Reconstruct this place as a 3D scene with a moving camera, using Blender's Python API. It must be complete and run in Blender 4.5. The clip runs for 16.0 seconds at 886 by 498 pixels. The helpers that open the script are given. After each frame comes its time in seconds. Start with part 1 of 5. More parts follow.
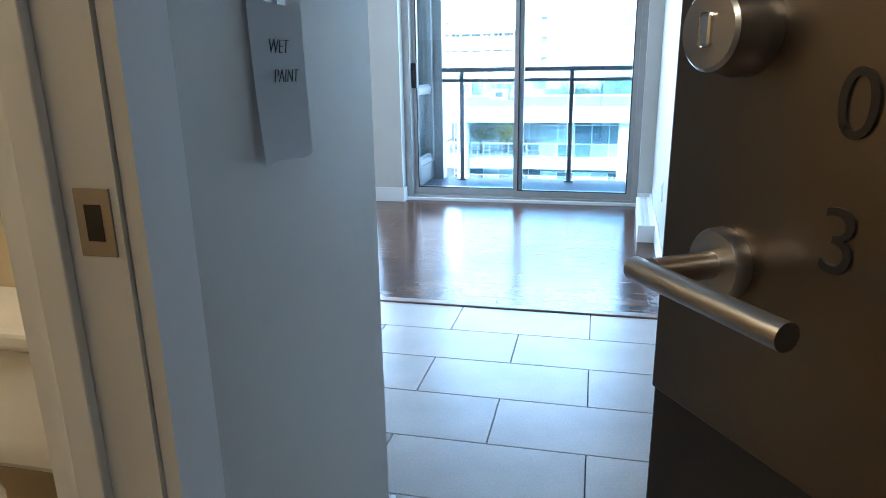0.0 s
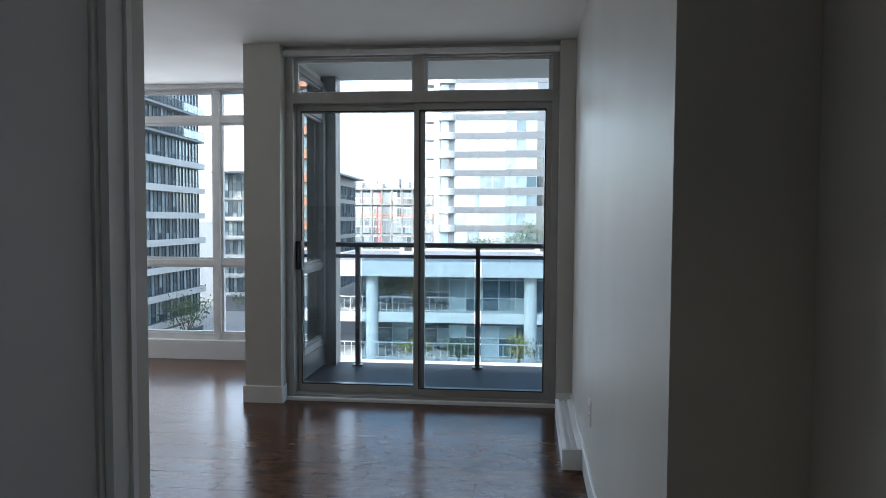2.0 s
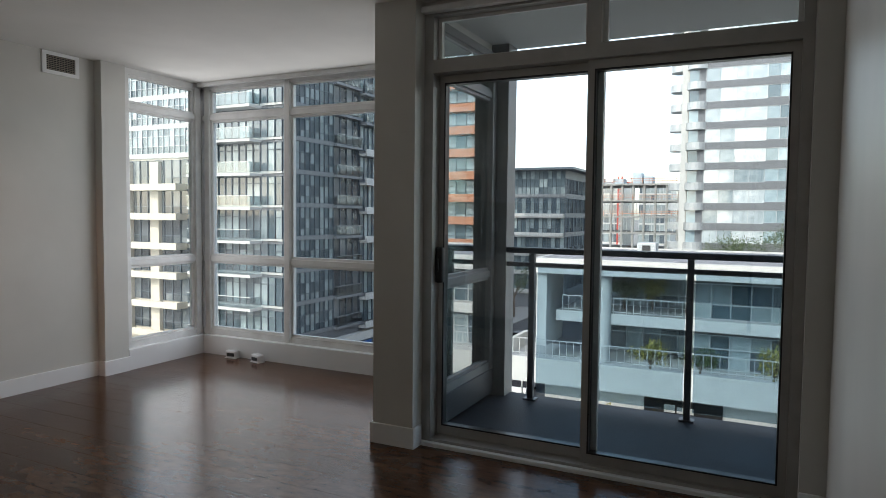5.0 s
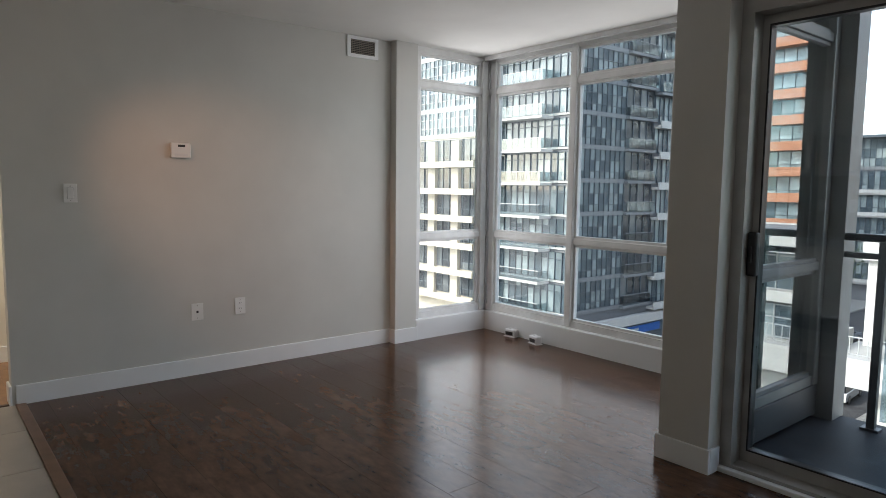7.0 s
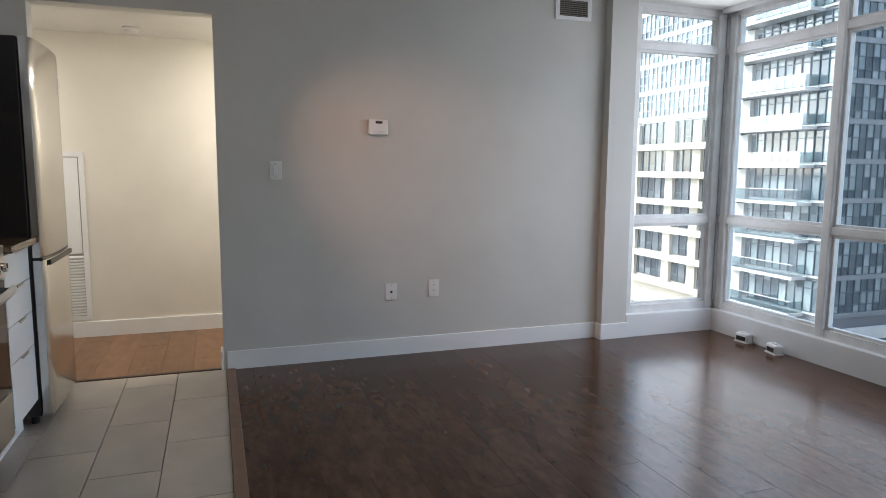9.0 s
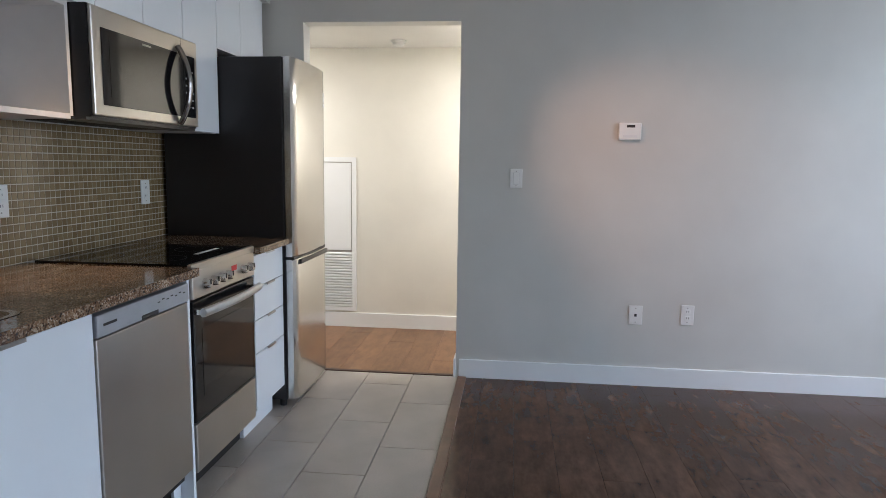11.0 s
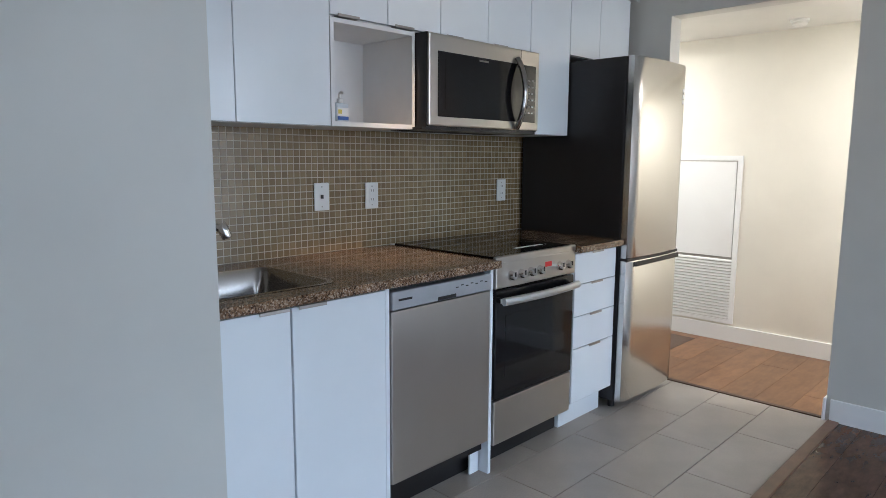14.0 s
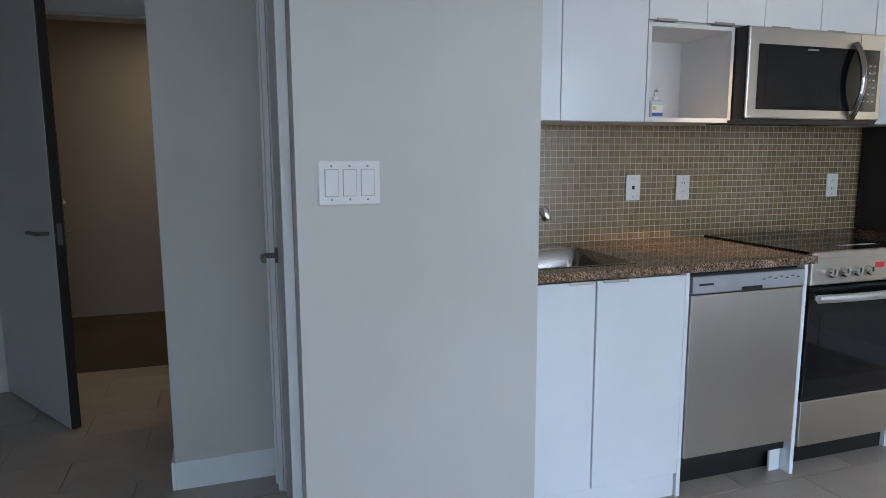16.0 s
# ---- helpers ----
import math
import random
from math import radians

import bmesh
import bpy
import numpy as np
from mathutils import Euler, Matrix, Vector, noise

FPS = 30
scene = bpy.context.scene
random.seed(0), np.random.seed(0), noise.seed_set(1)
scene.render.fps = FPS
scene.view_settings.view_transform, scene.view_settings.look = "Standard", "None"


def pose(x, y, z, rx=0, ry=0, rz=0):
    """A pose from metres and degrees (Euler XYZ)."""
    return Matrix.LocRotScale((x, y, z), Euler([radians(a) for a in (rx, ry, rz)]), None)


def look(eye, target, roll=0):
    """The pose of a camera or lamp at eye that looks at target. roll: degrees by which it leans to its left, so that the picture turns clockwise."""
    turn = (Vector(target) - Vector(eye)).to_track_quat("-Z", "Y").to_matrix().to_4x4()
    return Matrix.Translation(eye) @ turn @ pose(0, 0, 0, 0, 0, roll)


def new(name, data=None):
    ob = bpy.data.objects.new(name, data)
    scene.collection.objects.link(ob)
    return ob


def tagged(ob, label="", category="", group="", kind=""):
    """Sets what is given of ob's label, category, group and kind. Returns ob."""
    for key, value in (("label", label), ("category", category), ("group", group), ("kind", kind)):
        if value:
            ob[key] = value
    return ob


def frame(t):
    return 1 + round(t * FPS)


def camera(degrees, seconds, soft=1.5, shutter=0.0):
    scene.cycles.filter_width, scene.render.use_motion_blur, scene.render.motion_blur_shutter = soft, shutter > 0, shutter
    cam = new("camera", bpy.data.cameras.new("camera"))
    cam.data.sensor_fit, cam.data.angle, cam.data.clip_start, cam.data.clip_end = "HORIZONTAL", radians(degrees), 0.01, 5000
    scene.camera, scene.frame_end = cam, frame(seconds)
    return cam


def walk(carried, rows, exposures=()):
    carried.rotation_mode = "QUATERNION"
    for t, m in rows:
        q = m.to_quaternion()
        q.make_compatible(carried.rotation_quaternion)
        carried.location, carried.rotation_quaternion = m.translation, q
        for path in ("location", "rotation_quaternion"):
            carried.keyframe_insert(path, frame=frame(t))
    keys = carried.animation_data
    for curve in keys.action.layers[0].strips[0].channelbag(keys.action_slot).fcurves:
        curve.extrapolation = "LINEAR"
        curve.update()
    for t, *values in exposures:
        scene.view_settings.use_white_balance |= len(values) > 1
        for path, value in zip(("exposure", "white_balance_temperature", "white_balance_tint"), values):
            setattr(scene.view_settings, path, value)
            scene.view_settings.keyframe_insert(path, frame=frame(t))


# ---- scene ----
cam = camera(68.2, 16.0, 0.7)
PATH = [
    (0, (-0.385, -1.965, 1.068), (-0.822, -0.09, 0.533), -0.9),
    (0.5, (-0.412, -1.754, 1.094), (-0.772, 0.18, 0.734), -0.1),
    (1, (-0.372, -1.569, 1.172), (-0.672, 0.392, 0.931), -0.1),
    (1.5, (-0.383, -1.389, 1.186), (-0.63, 0.59, 1.035), 0.2),
    (2, (-0.413, -1.158, 1.26), (-0.593, 0.832, 1.171), 0.3),
    (2.5, (-0.422, -0.913, 1.325), (-0.597, 1.08, 1.262), 0.3),
    (3, (-0.395, -0.686, 1.349), (-0.604, 1.304, 1.305), 0.4),
    (5.3, (-0.221, 0.137, 1.285), (-1.208, 1.872, 1.163), 0.6),
    (5.5, (-0.244, 0.188, 1.285), (-1.305, 1.879, 1.153), 0.6),
    (6, (-0.294, 0.293, 1.284), (-1.552, 1.841, 1.136), 0.6),
    (6.5, (-0.365, 0.327, 1.306), (-1.797, 1.712, 1.135), 0.7),
    (7, (-0.452, 0.402, 1.291), (-1.994, 1.662, 1.101), 0.7),
    (7.5, (-0.574, 0.475, 1.287), (-2.164, 1.67, 1.077), 0.7),
    (8, (-0.653, 0.574, 1.281), (-2.307, 1.676, 1.053), 0.7),
    (8.5, (-0.685, 0.694, 1.259), (-2.451, 1.602, 1.02), 0.5),
    (9, (-0.715, 0.794, 1.244), (-2.59, 1.446, 1.0), 0.4),
    (9.5, (-0.796, 0.897, 1.268), (-2.733, 1.328, 1.014), 0.5),
    (10, (-0.883, 0.975, 1.274), (-2.853, 1.211, 1.021), 0.3),
    (10.2, (-0.909, 1.005, 1.276), (-2.887, 1.163, 1.027), 0.3),
    (12.3, (-1.04, 1.308, 1.346), (-2.858, 0.522, 1.063), 0.9),
    (12.5, (-1.067, 1.329, 1.344), (-2.855, 0.476, 1.066), 0.7),
    (13, (-1.136, 1.435, 1.344), (-2.834, 0.414, 1.069), 0.6),
    (13.5, (-1.194, 1.575, 1.34), (-2.759, 0.36, 1.069), 0.3),
    (14, (-1.195, 1.636, 1.326), (-2.616, 0.256, 1.047), 0.3),
    (14.5, (-1.168, 1.69, 1.317), (-2.421, 0.158, 1.028), 0.6),
    (15, (-1.114, 1.768, 1.317), (-2.225, 0.129, 1.032), 0.4),
    (15.5, (-1.083, 1.84, 1.314), (-1.991, 0.081, 1.029), 0.2),
    (16, (-1.046, 1.916, 1.311), (-1.672, 0.038, 1.024), -0.2),
]

LIGHT = [
    (0.0, 5.65, 4700, 3), (0.5, 4.8, 4900, 4), (1.0, 3.95, 5200, 6), (1.5, 3.55, 5650, 9), (3.0, 3.05, 6250, 12),
    (5.5, 2.5, 6700, 12), (6.0, 2.58, 6700, 12), (7.5, 3.0, 6600, 13), (9.0, 3.15, 6150, 13), (10.0, 3.45, 5900, 13), (12.5, 3.7, 5650, 12), (16.0, 3.88, 5650, 11),
]
walk(cam, [(t, look(eye, target, roll)) for t, eye, target, roll in PATH], LIGHT)

# ---- sky, sun and lamps ----
world = bpy.data.worlds.new("sky")
scene.world = world
world.use_nodes = True
wn = world.node_tree
sky = wn.nodes.new("ShaderNodeTexSky")
sky.sky_type, sky.sun_disc = "NISHITA", False
sky.sun_elevation, sky.sun_rotation = radians(36), radians(205)
sky.air_density, sky.dust_density, sky.ozone_density = 1.0, 1.5, 0.6
haze = wn.nodes.new("ShaderNodeHueSaturation")
haze.inputs["Saturation"].default_value = 0.6
wn.links.new(sky.outputs["Color"], haze.inputs["Color"])
wn.links.new(haze.outputs["Color"], wn.nodes["Background"].inputs["Color"])
wn.nodes["Background"].inputs["Strength"].default_value = 0.085

sun = new("sun", bpy.data.lights.new("sun", "SUN"))
sun.data.energy, sun.data.angle, sun.data.color = 0.45, radians(0.5), (1.0, 0.93, 0.82)
sun.matrix_world = look((-42, -90, 72), (0, 0, 0))


def lamp(name, kind, at, power, color, size, target=None, spot=60):
    ob = new(name, bpy.data.lights.new(name, kind))
    ob.data.energy, ob.data.color = power, color
    if kind == "AREA":
        ob.data.shape, ob.data.size = "DISK", size
    else:
        ob.data.shadow_soft_size = size
    if kind == "SPOT":
        ob.data.spot_size, ob.data.spot_blend = radians(spot), 1.0
    ob.matrix_world = look(at, target or (at[0], at[1] + 0.001, at[2] - 1))
    return ob


def window_light(at, target, power, w, h):
    """Skylight that enters through one window opening."""
    ob = lamp("window_skylight", "AREA", at, power, (0.96, 0.975, 1.0), w, target)
    ob.data.shape, ob.data.size, ob.data.size_y = "RECTANGLE", w, h


window_light((-3.47, 4.39, 1.3), (-3.47, 0, 1.3), 2.3, 2.5, 2.1)
window_light((-4.76, 4.08, 1.3), (0, 4.08, 1.3), 0.8, 0.6, 2.1)
window_light((-0.98, 3.2, 1.15), (-0.98, 0, 1.15), 0.48, 1.65, 2.0)
WARM = (1.0, 0.72, 0.42)
# two fill lamps added to brighten the hall, whose real source is unseen
lamp("hall_fill_glow", "AREA", (-5.3, -0.92, 2.13), 1.35, (1.0, 0.91, 0.77), 0.3)
lamp("hall_fill_glow", "AREA", (-5.3, 1.25, 2.13), 1.8, (1.0, 0.91, 0.77), 0.3)
lamp("corridor_lamp_glow", "AREA", (-0.9, -3.2, 2.33), 0.42, WARM, 0.3)
lamp("bath_lamp_glow", "POINT", (-1.75, -1.6, 2.05), 0.45, WARM, 0.07)
lamp("track_glow", "SPOT", (-3.505, 0.297, 2.312), 7.5, (1.0, 0.54, 0.32), 0.03, (-4.87, 2.3, 1.02), 44)
lamp("track_glow", "SPOT", (-3.07, 0.21, 2.29), 3.5, (1.0, 0.6, 0.3), 0.03, (-3.0, -0.5, 0.92), 38)


# ---- materials ----
def mat(name, color, rough=0.5, metal=0.0, spec=0.5):
    m = bpy.data.materials.new(name)
    m.use_nodes = True
    b = m.node_tree.nodes["Principled BSDF"]
    b.inputs["Base Color"].default_value = (*color, 1)
    b.inputs["Roughness"].default_value, b.inputs["Metallic"].default_value = rough, metal
    b.inputs["Specular IOR Level"].default_value = spec
    return m, m.node_tree, b


def node(tree, kind, **inputs):
    n = tree.nodes.new(kind)
    for k, v in inputs.items():
        n.inputs[k.replace("_", " ")].default_value = v
    return n


def coords(tree, scale=(1, 1, 1), kind="Object"):
    c, mp = tree.nodes.new("ShaderNodeTexCoord"), tree.nodes.new("ShaderNodeMapping")
    mp.inputs["Scale"].default_value = scale
    tree.links.new(c.outputs[kind], mp.inputs["Vector"])
    return mp.outputs["Vector"]


def ramp(tree, fac, stops):
    r = tree.nodes.new("ShaderNodeValToRGB")
    while len(r.color_ramp.elements) < len(stops):
        r.color_ramp.elements.new(0.5)
    for e, (p, c) in zip(r.color_ramp.elements, stops):
        e.position, e.color = p, (*c, 1)
    tree.links.new(fac, r.inputs["Fac"])
    return r.outputs["Color"]


def noise_tex(tree, vec, scale, detail=4.0, rough=0.55):
    n = node(tree, "ShaderNodeTexNoise", Scale=scale, Detail=detail, Roughness=rough)
    tree.links.new(vec, n.inputs["Vector"])
    return n.outputs["Fac"]


def bump(tree, b, height, strength, dist=0.002):
    n = node(tree, "ShaderNodeBump", Strength=strength, Distance=dist)
    tree.links.new(height, n.inputs["Height"])
    tree.links.new(n.outputs["Normal"], b.inputs["Normal"])


def mixc(tree, fac, a, b, blend="MIX"):
    n = tree.nodes.new("ShaderNodeMix")
    n.data_type, n.blend_type = "RGBA", blend
    for sock, v in (("Factor", fac), ("A", a), ("B", b)):
        s = [i for i in n.inputs if i.name == sock and (i.type == "VALUE" if sock == "Factor" else i.type == "RGBA")][0]
        if isinstance(v, (float, int)):
            s.default_value = v
        elif isinstance(v, tuple):
            s.default_value = (*v, 1)
        else:
            tree.links.new(v, s)
    return [o for o in n.outputs if o.type == "RGBA"][0]


def painted(name, color, rough=0.45, grain=220.0, bumpy=0.12, spread=0.05):
    """Rolled wall paint: faint mottling and orange-peel relief."""
    m, t, b = mat(name, color, rough, 0, 0.4)
    v = coords(t)
    lo, hi = tuple(c * (1 - spread) for c in color), tuple(min(1, c * (1 + spread)) for c in color)
    t.links.new(ramp(t, noise_tex(t, v, 1.7, 5), [(0.3, lo), (0.7, hi)]), b.inputs["Base Color"])
    bump(t, b, noise_tex(t, v, grain, 2), bumpy, 0.0008)
    return m


def plain(name, color, rough=0.4, metal=0.0, spread=0.08, scale=9.0, spec=0.5):
    """A smooth surface with slight patchiness in colour and gloss."""
    m, t, b = mat(name, color, rough, metal, spec)
    v = coords(t)
    n = noise_tex(t, v, scale, 5)
    lo, hi = tuple(c * (1 - spread) for c in color), tuple(min(1, c * (1 + spread)) for c in color)
    t.links.new(ramp(t, n, [(0.3, lo), (0.7, hi)]), b.inputs["Base Color"])
    r = node(t, "ShaderNodeMapRange", To_Min=max(0.02, rough - 0.06), To_Max=min(1, rough + 0.06))
    t.links.new(noise_tex(t, v, scale * 3, 3), r.inputs["Value"])
    t.links.new(r.outputs["Result"], b.inputs["Roughness"])
    return m


def brushed(name, color, rough=0.3, axis=2, streak=1.0):
    """Brushed stainless steel: streaks along one axis."""
    m, t, b = mat(name, color, rough, 1.0)
    s = [260.0, 260.0, 260.0]
    s[axis] = 3.0
    v = coords(t, tuple(s))
    n = noise_tex(t, v, 1.0, 3)
    r = node(t, "ShaderNodeMapRange", To_Min=rough - 0.03 * streak - 0.003, To_Max=rough + 0.05 * streak + 0.003)
    t.links.new(n, r.inputs["Value"])
    t.links.new(r.outputs["Result"], b.inputs["Roughness"])
    t.links.new(ramp(t, noise_tex(t, coords(t), 2.5, 4), [(0.3, tuple(c * 0.92 for c in color)), (0.7, color)]), b.inputs["Base Color"])
    bump(t, b, n, 0.012 * streak, 0.0002)
    return m


def planks(name, tones, rough=0.24):
    """Laminate boards: grain along x, blotches, a tone of its own for every board."""
    m, t, b = mat(name, tones[1], rough, 0, 0.22)
    info = t.nodes.new("ShaderNodeObjectInfo")
    v = coords(t, (1, 1, 1))
    off = t.nodes.new("ShaderNodeVectorMath")
    off.operation = "ADD"
    sc = t.nodes.new("ShaderNodeVectorMath")
    sc.operation = "SCALE"
    sc.inputs[0].default_value = (37, 53, 11)
    t.links.new(info.outputs["Random"], sc.inputs["Scale"])
    t.links.new(v, off.inputs[0])
    t.links.new(sc.outputs["Vector"], off.inputs[1])
    st = t.nodes.new("ShaderNodeMapping")
    st.inputs["Scale"].default_value = (2.2, 13, 1)
    t.links.new(off.outputs["Vector"], st.inputs["Vector"])
    grain = noise_tex(t, st.outputs["Vector"], 3.0, 4, 0.62)
    st2 = t.nodes.new("ShaderNodeMapping")
    st2.inputs["Scale"].default_value = (2.6, 5.5, 1)
    t.links.new(off.outputs["Vector"], st2.inputs["Vector"])
    blotch = noise_tex(t, st2.outputs["Vector"], 2.6, 5, 0.66)
    c1 = ramp(t, grain, [(0.28, tones[0]), (0.72, tones[2])])
    c2 = ramp(t, blotch, [(0.31, tones[0]), (0.7, tones[2])])
    c = mixc(t, 0.72, c1, c2)
    tone = ramp(t, info.outputs["Random"], [(0.0, (0.82, 0.82, 0.82)), (1.0, (1.1, 1.08, 1.05))])
    t.links.new(mixc(t, 1.0, c, tone, "MULTIPLY"), b.inputs["Base Color"])
    r = node(t, "ShaderNodeMapRange", To_Min=rough - 0.02, To_Max=rough + 0.08)
    t.links.new(blotch, r.inputs["Value"])
    t.links.new(r.outputs["Result"], b.inputs["Roughness"])
    bump(t, b, grain, 0.03, 0.0004)
    return m


def stone_tile(name, color, rough=0.33):
    m, t, b = mat(name, color, rough)
    info = t.nodes.new("ShaderNodeObjectInfo")
    v = coords(t)
    cloud = ramp(t, noise_tex(t, v, 3.5, 6), [(0.3, tuple(c * 0.86 for c in color)), (0.7, tuple(c * 1.1 for c in color))])
    fine = ramp(t, noise_tex(t, v, 160, 2), [(0.35, (0.93, 0.93, 0.93)), (0.65, (1.05, 1.05, 1.05))])
    tone = ramp(t, info.outputs["Random"], [(0.0, (0.94, 0.94, 0.94)), (1.0, (1.04, 1.04, 1.03))])
    t.links.new(mixc(t, 1.0, mixc(t, 1.0, cloud, fine, "MULTIPLY"), tone, "MULTIPLY"), b.inputs["Base Color"])
    bump(t, b, noise_tex(t, v, 40, 4), 0.08, 0.001)
    return m


def granite(name):
    m, t, b = mat(name, (0.3, 0.22, 0.16), 0.08)
    v = coords(t)
    vo = node(t, "ShaderNodeTexVoronoi", Scale=230.0)
    t.links.new(v, vo.inputs["Vector"])
    sep = t.nodes.new("ShaderNodeSeparateColor")
    t.links.new(vo.outputs["Color"], sep.inputs["Color"])
    spots = ramp(t, sep.outputs["Red"], [(0.0, (0.035, 0.022, 0.016)), (0.14, (0.1, 0.058, 0.033)), (0.36, (0.19, 0.115, 0.062)), (0.68, (0.26, 0.17, 0.1)), (0.92, (0.46, 0.38, 0.29))])
    cloud = ramp(t, noise_tex(t, v, 14, 6), [(0.3, (0.5, 0.46, 0.44)), (0.7, (1.15, 1.1, 1.05))])
    t.links.new(mixc(t, 1.0, spots, cloud, "MULTIPLY"), b.inputs["Base Color"])
    return m


def glass(name, tint, rough=0.0, gloss=1.0, base=0.035):
    """A thin pane: clear through, with a mirror sheen that grows at a slant."""
    m = bpy.data.materials.new(name)
    m.use_nodes = True
    t = m.node_tree
    t.nodes.clear()
    out, mix = t.nodes.new("ShaderNodeOutputMaterial"), t.nodes.new("ShaderNodeMixShader")
    tr, gl, lw = t.nodes.new("ShaderNodeBsdfTransparent"), t.nodes.new("ShaderNodeBsdfGlossy"), t.nodes.new("ShaderNodeLayerWeight")
    tr.inputs["Color"].default_value = (*tint, 1)
    gl.inputs["Roughness"].default_value, gl.inputs["Color"].default_value = rough, (gloss, gloss, gloss, 1)
    lw.inputs["Blend"].default_value = 0.5
    pw, mr = t.nodes.new("ShaderNodeMath"), t.nodes.new("ShaderNodeMapRange")
    pw.operation = "POWER"
    pw.inputs[1].default_value = 4.0
    mr.inputs["To Min"].default_value, mr.inputs["To Max"].default_value = base, 1.0
    t.links.new(lw.outputs["Facing"], pw.inputs[0])
    t.links.new(pw.outputs["Value"], mr.inputs["Value"])
    t.links.new(mr.outputs["Result"], mix.inputs["Fac"])
    t.links.new(tr.outputs["BSDF"], mix.inputs[1])
    t.links.new(gl.outputs["BSDF"], mix.inputs[2])
    t.links.new(mix.outputs["Shader"], out.inputs["Surface"])
    return m


def facade_glass(name, dark, light, share=0.45, rough=0.06):
    """Window glass of a building across the street: pale panes for drawn blinds and painted sky reflection, by window.
    """
    m, t, b = mat(name, dark, rough, 0.0, 0.9)
    info = t.nodes.new("ShaderNodeObjectInfo")
    geo = t.nodes.new("ShaderNodeNewGeometry")
    add = t.nodes.new("ShaderNodeMath")
    add.operation = "ADD"
    t.links.new(info.outputs["Random"], add.inputs[0])
    t.links.new(geo.outputs["Random Per Island"], add.inputs[1])
    fr = t.nodes.new("ShaderNodeMath")
    fr.operation = "FRACT"
    t.links.new(add.outputs["Value"], fr.inputs[0])
    mid = tuple((a + c) / 2 for a, c in zip(dark, light))
    c = ramp(t, fr.outputs["Value"], [(0.0, dark), (1 - share - 0.2, dark), (1 - share, mid), (0.92, light)])
    streak = ramp(t, noise_tex(t, coords(t), 0.7, 4), [(0.35, (0.72, 0.76, 0.78)), (0.65, (1.1, 1.1, 1.1))])
    t.links.new(mixc(t, 1.0, c, streak, "MULTIPLY"), b.inputs["Base Color"])
    return m


def leaves(name, a, c):
    m, t, b = mat(name, a, 0.6)
    geo = t.nodes.new("ShaderNodeNewGeometry")
    t.links.new(ramp(t, geo.outputs["Random Per Island"], [(0.0, a), (1.0, c)]), b.inputs["Base Color"])
    return m


WALL = painted("wall_paint", (0.61, 0.6, 0.565))
# lighter, creamier copy of the wall paint carries the hall's warm light
WALLWARM = painted("warm_lit_wall_paint", (0.78, 0.755, 0.68))
CEIL = painted("ceiling_paint", (0.74, 0.73, 0.7), 0.8, 90.0, 0.35)
TRIM = painted("trim_paint", (0.84, 0.85, 0.85), 0.35, 60.0, 0.04, 0.03)
DOORP = painted("door_paint", (0.6, 0.6, 0.61), 0.4, 60.0, 0.05, 0.03)
VINYL = plain("window_vinyl", (0.76, 0.76, 0.75), 0.4)
ALU = plain("grey_aluminium", (0.42, 0.41, 0.39), 0.38, 0.35)
DARKALU = plain("dark_aluminium", (0.085, 0.093, 0.105), 0.4, 0.3)
BAYPOST = plain("grey_cladding", (0.24, 0.245, 0.25), 0.4, 0.3)
BLACK = plain("black_plastic", (0.012, 0.012, 0.013), 0.3)
FRIDGE_SIDE = plain("black_steel", (0.016, 0.015, 0.016), 0.35)
BLACKGLASS = plain("black_glass", (0.006, 0.006, 0.007), 0.05, 0, 0.05, 9, 0.4)
GREYGLASS = plain("oven_window", (0.009, 0.0095, 0.01), 0.05, 0, 0.1, 9, 0.4)
STEEL = brushed("brushed_steel", (0.6, 0.57, 0.53), 0.3, 0)
STEELV = brushed("fridge_steel", (0.74, 0.73, 0.71), 0.2, 2, 0.0)
CHROME = plain("chrome", (0.72, 0.7, 0.68), 0.12, 1.0, 0.04)
DARKNICKEL = plain("dark_nickel", (0.2, 0.19, 0.18), 0.42, 1.0, 0.05)
NICKEL = plain("satin_nickel", (0.4, 0.38, 0.355), 0.32, 1.0, 0.05)
GLOSSW = plain("gloss_white_lacquer", (0.8, 0.84, 0.88), 0.14, 0, 0.02, 4)
INNERW = plain("white_melamine", (0.74, 0.74, 0.74), 0.45, 0, 0.03)
PLASTW = plain("white_plastic", (0.8, 0.8, 0.78), 0.35, 0, 0.03)
GAP = plain("grey_gap", (0.38, 0.38, 0.38), 0.6)
VENTSLAT = plain("brown_grey_slat", (0.3, 0.27, 0.22), 0.5)
SLOT = plain("dark_slot", (0.03, 0.03, 0.03), 0.6)
PAPER = painted("paper", (0.88, 0.89, 0.9), 0.8, 120.0, 0.08, 0.02)
INK = plain("marker_ink", (0.03, 0.03, 0.035), 0.6)
RED = plain("red_display", (0.6, 0.03, 0.03), 0.4)
WOOD = planks("walnut_laminate", ((0.03, 0.0125, 0.0068), (0.07, 0.035, 0.02), (0.135, 0.071, 0.041)), 0.16)
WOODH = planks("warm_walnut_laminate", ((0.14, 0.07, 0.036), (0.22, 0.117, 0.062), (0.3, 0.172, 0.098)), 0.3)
WOODEDGE = plain("wood_edge", (0.06, 0.03, 0.02), 0.4)
TILE = stone_tile("porcelain_tile", (0.41, 0.365, 0.32))
GROUT = plain("grout", (0.09, 0.08, 0.075), 0.9)
MOSGROUT = plain("cream_grout", (0.58, 0.52, 0.41), 0.9)
GRANITE = granite("brown_granite")
BAYPANE = glass("tinted_bay_glass", (0.42, 0.52, 0.53), base=0.5)
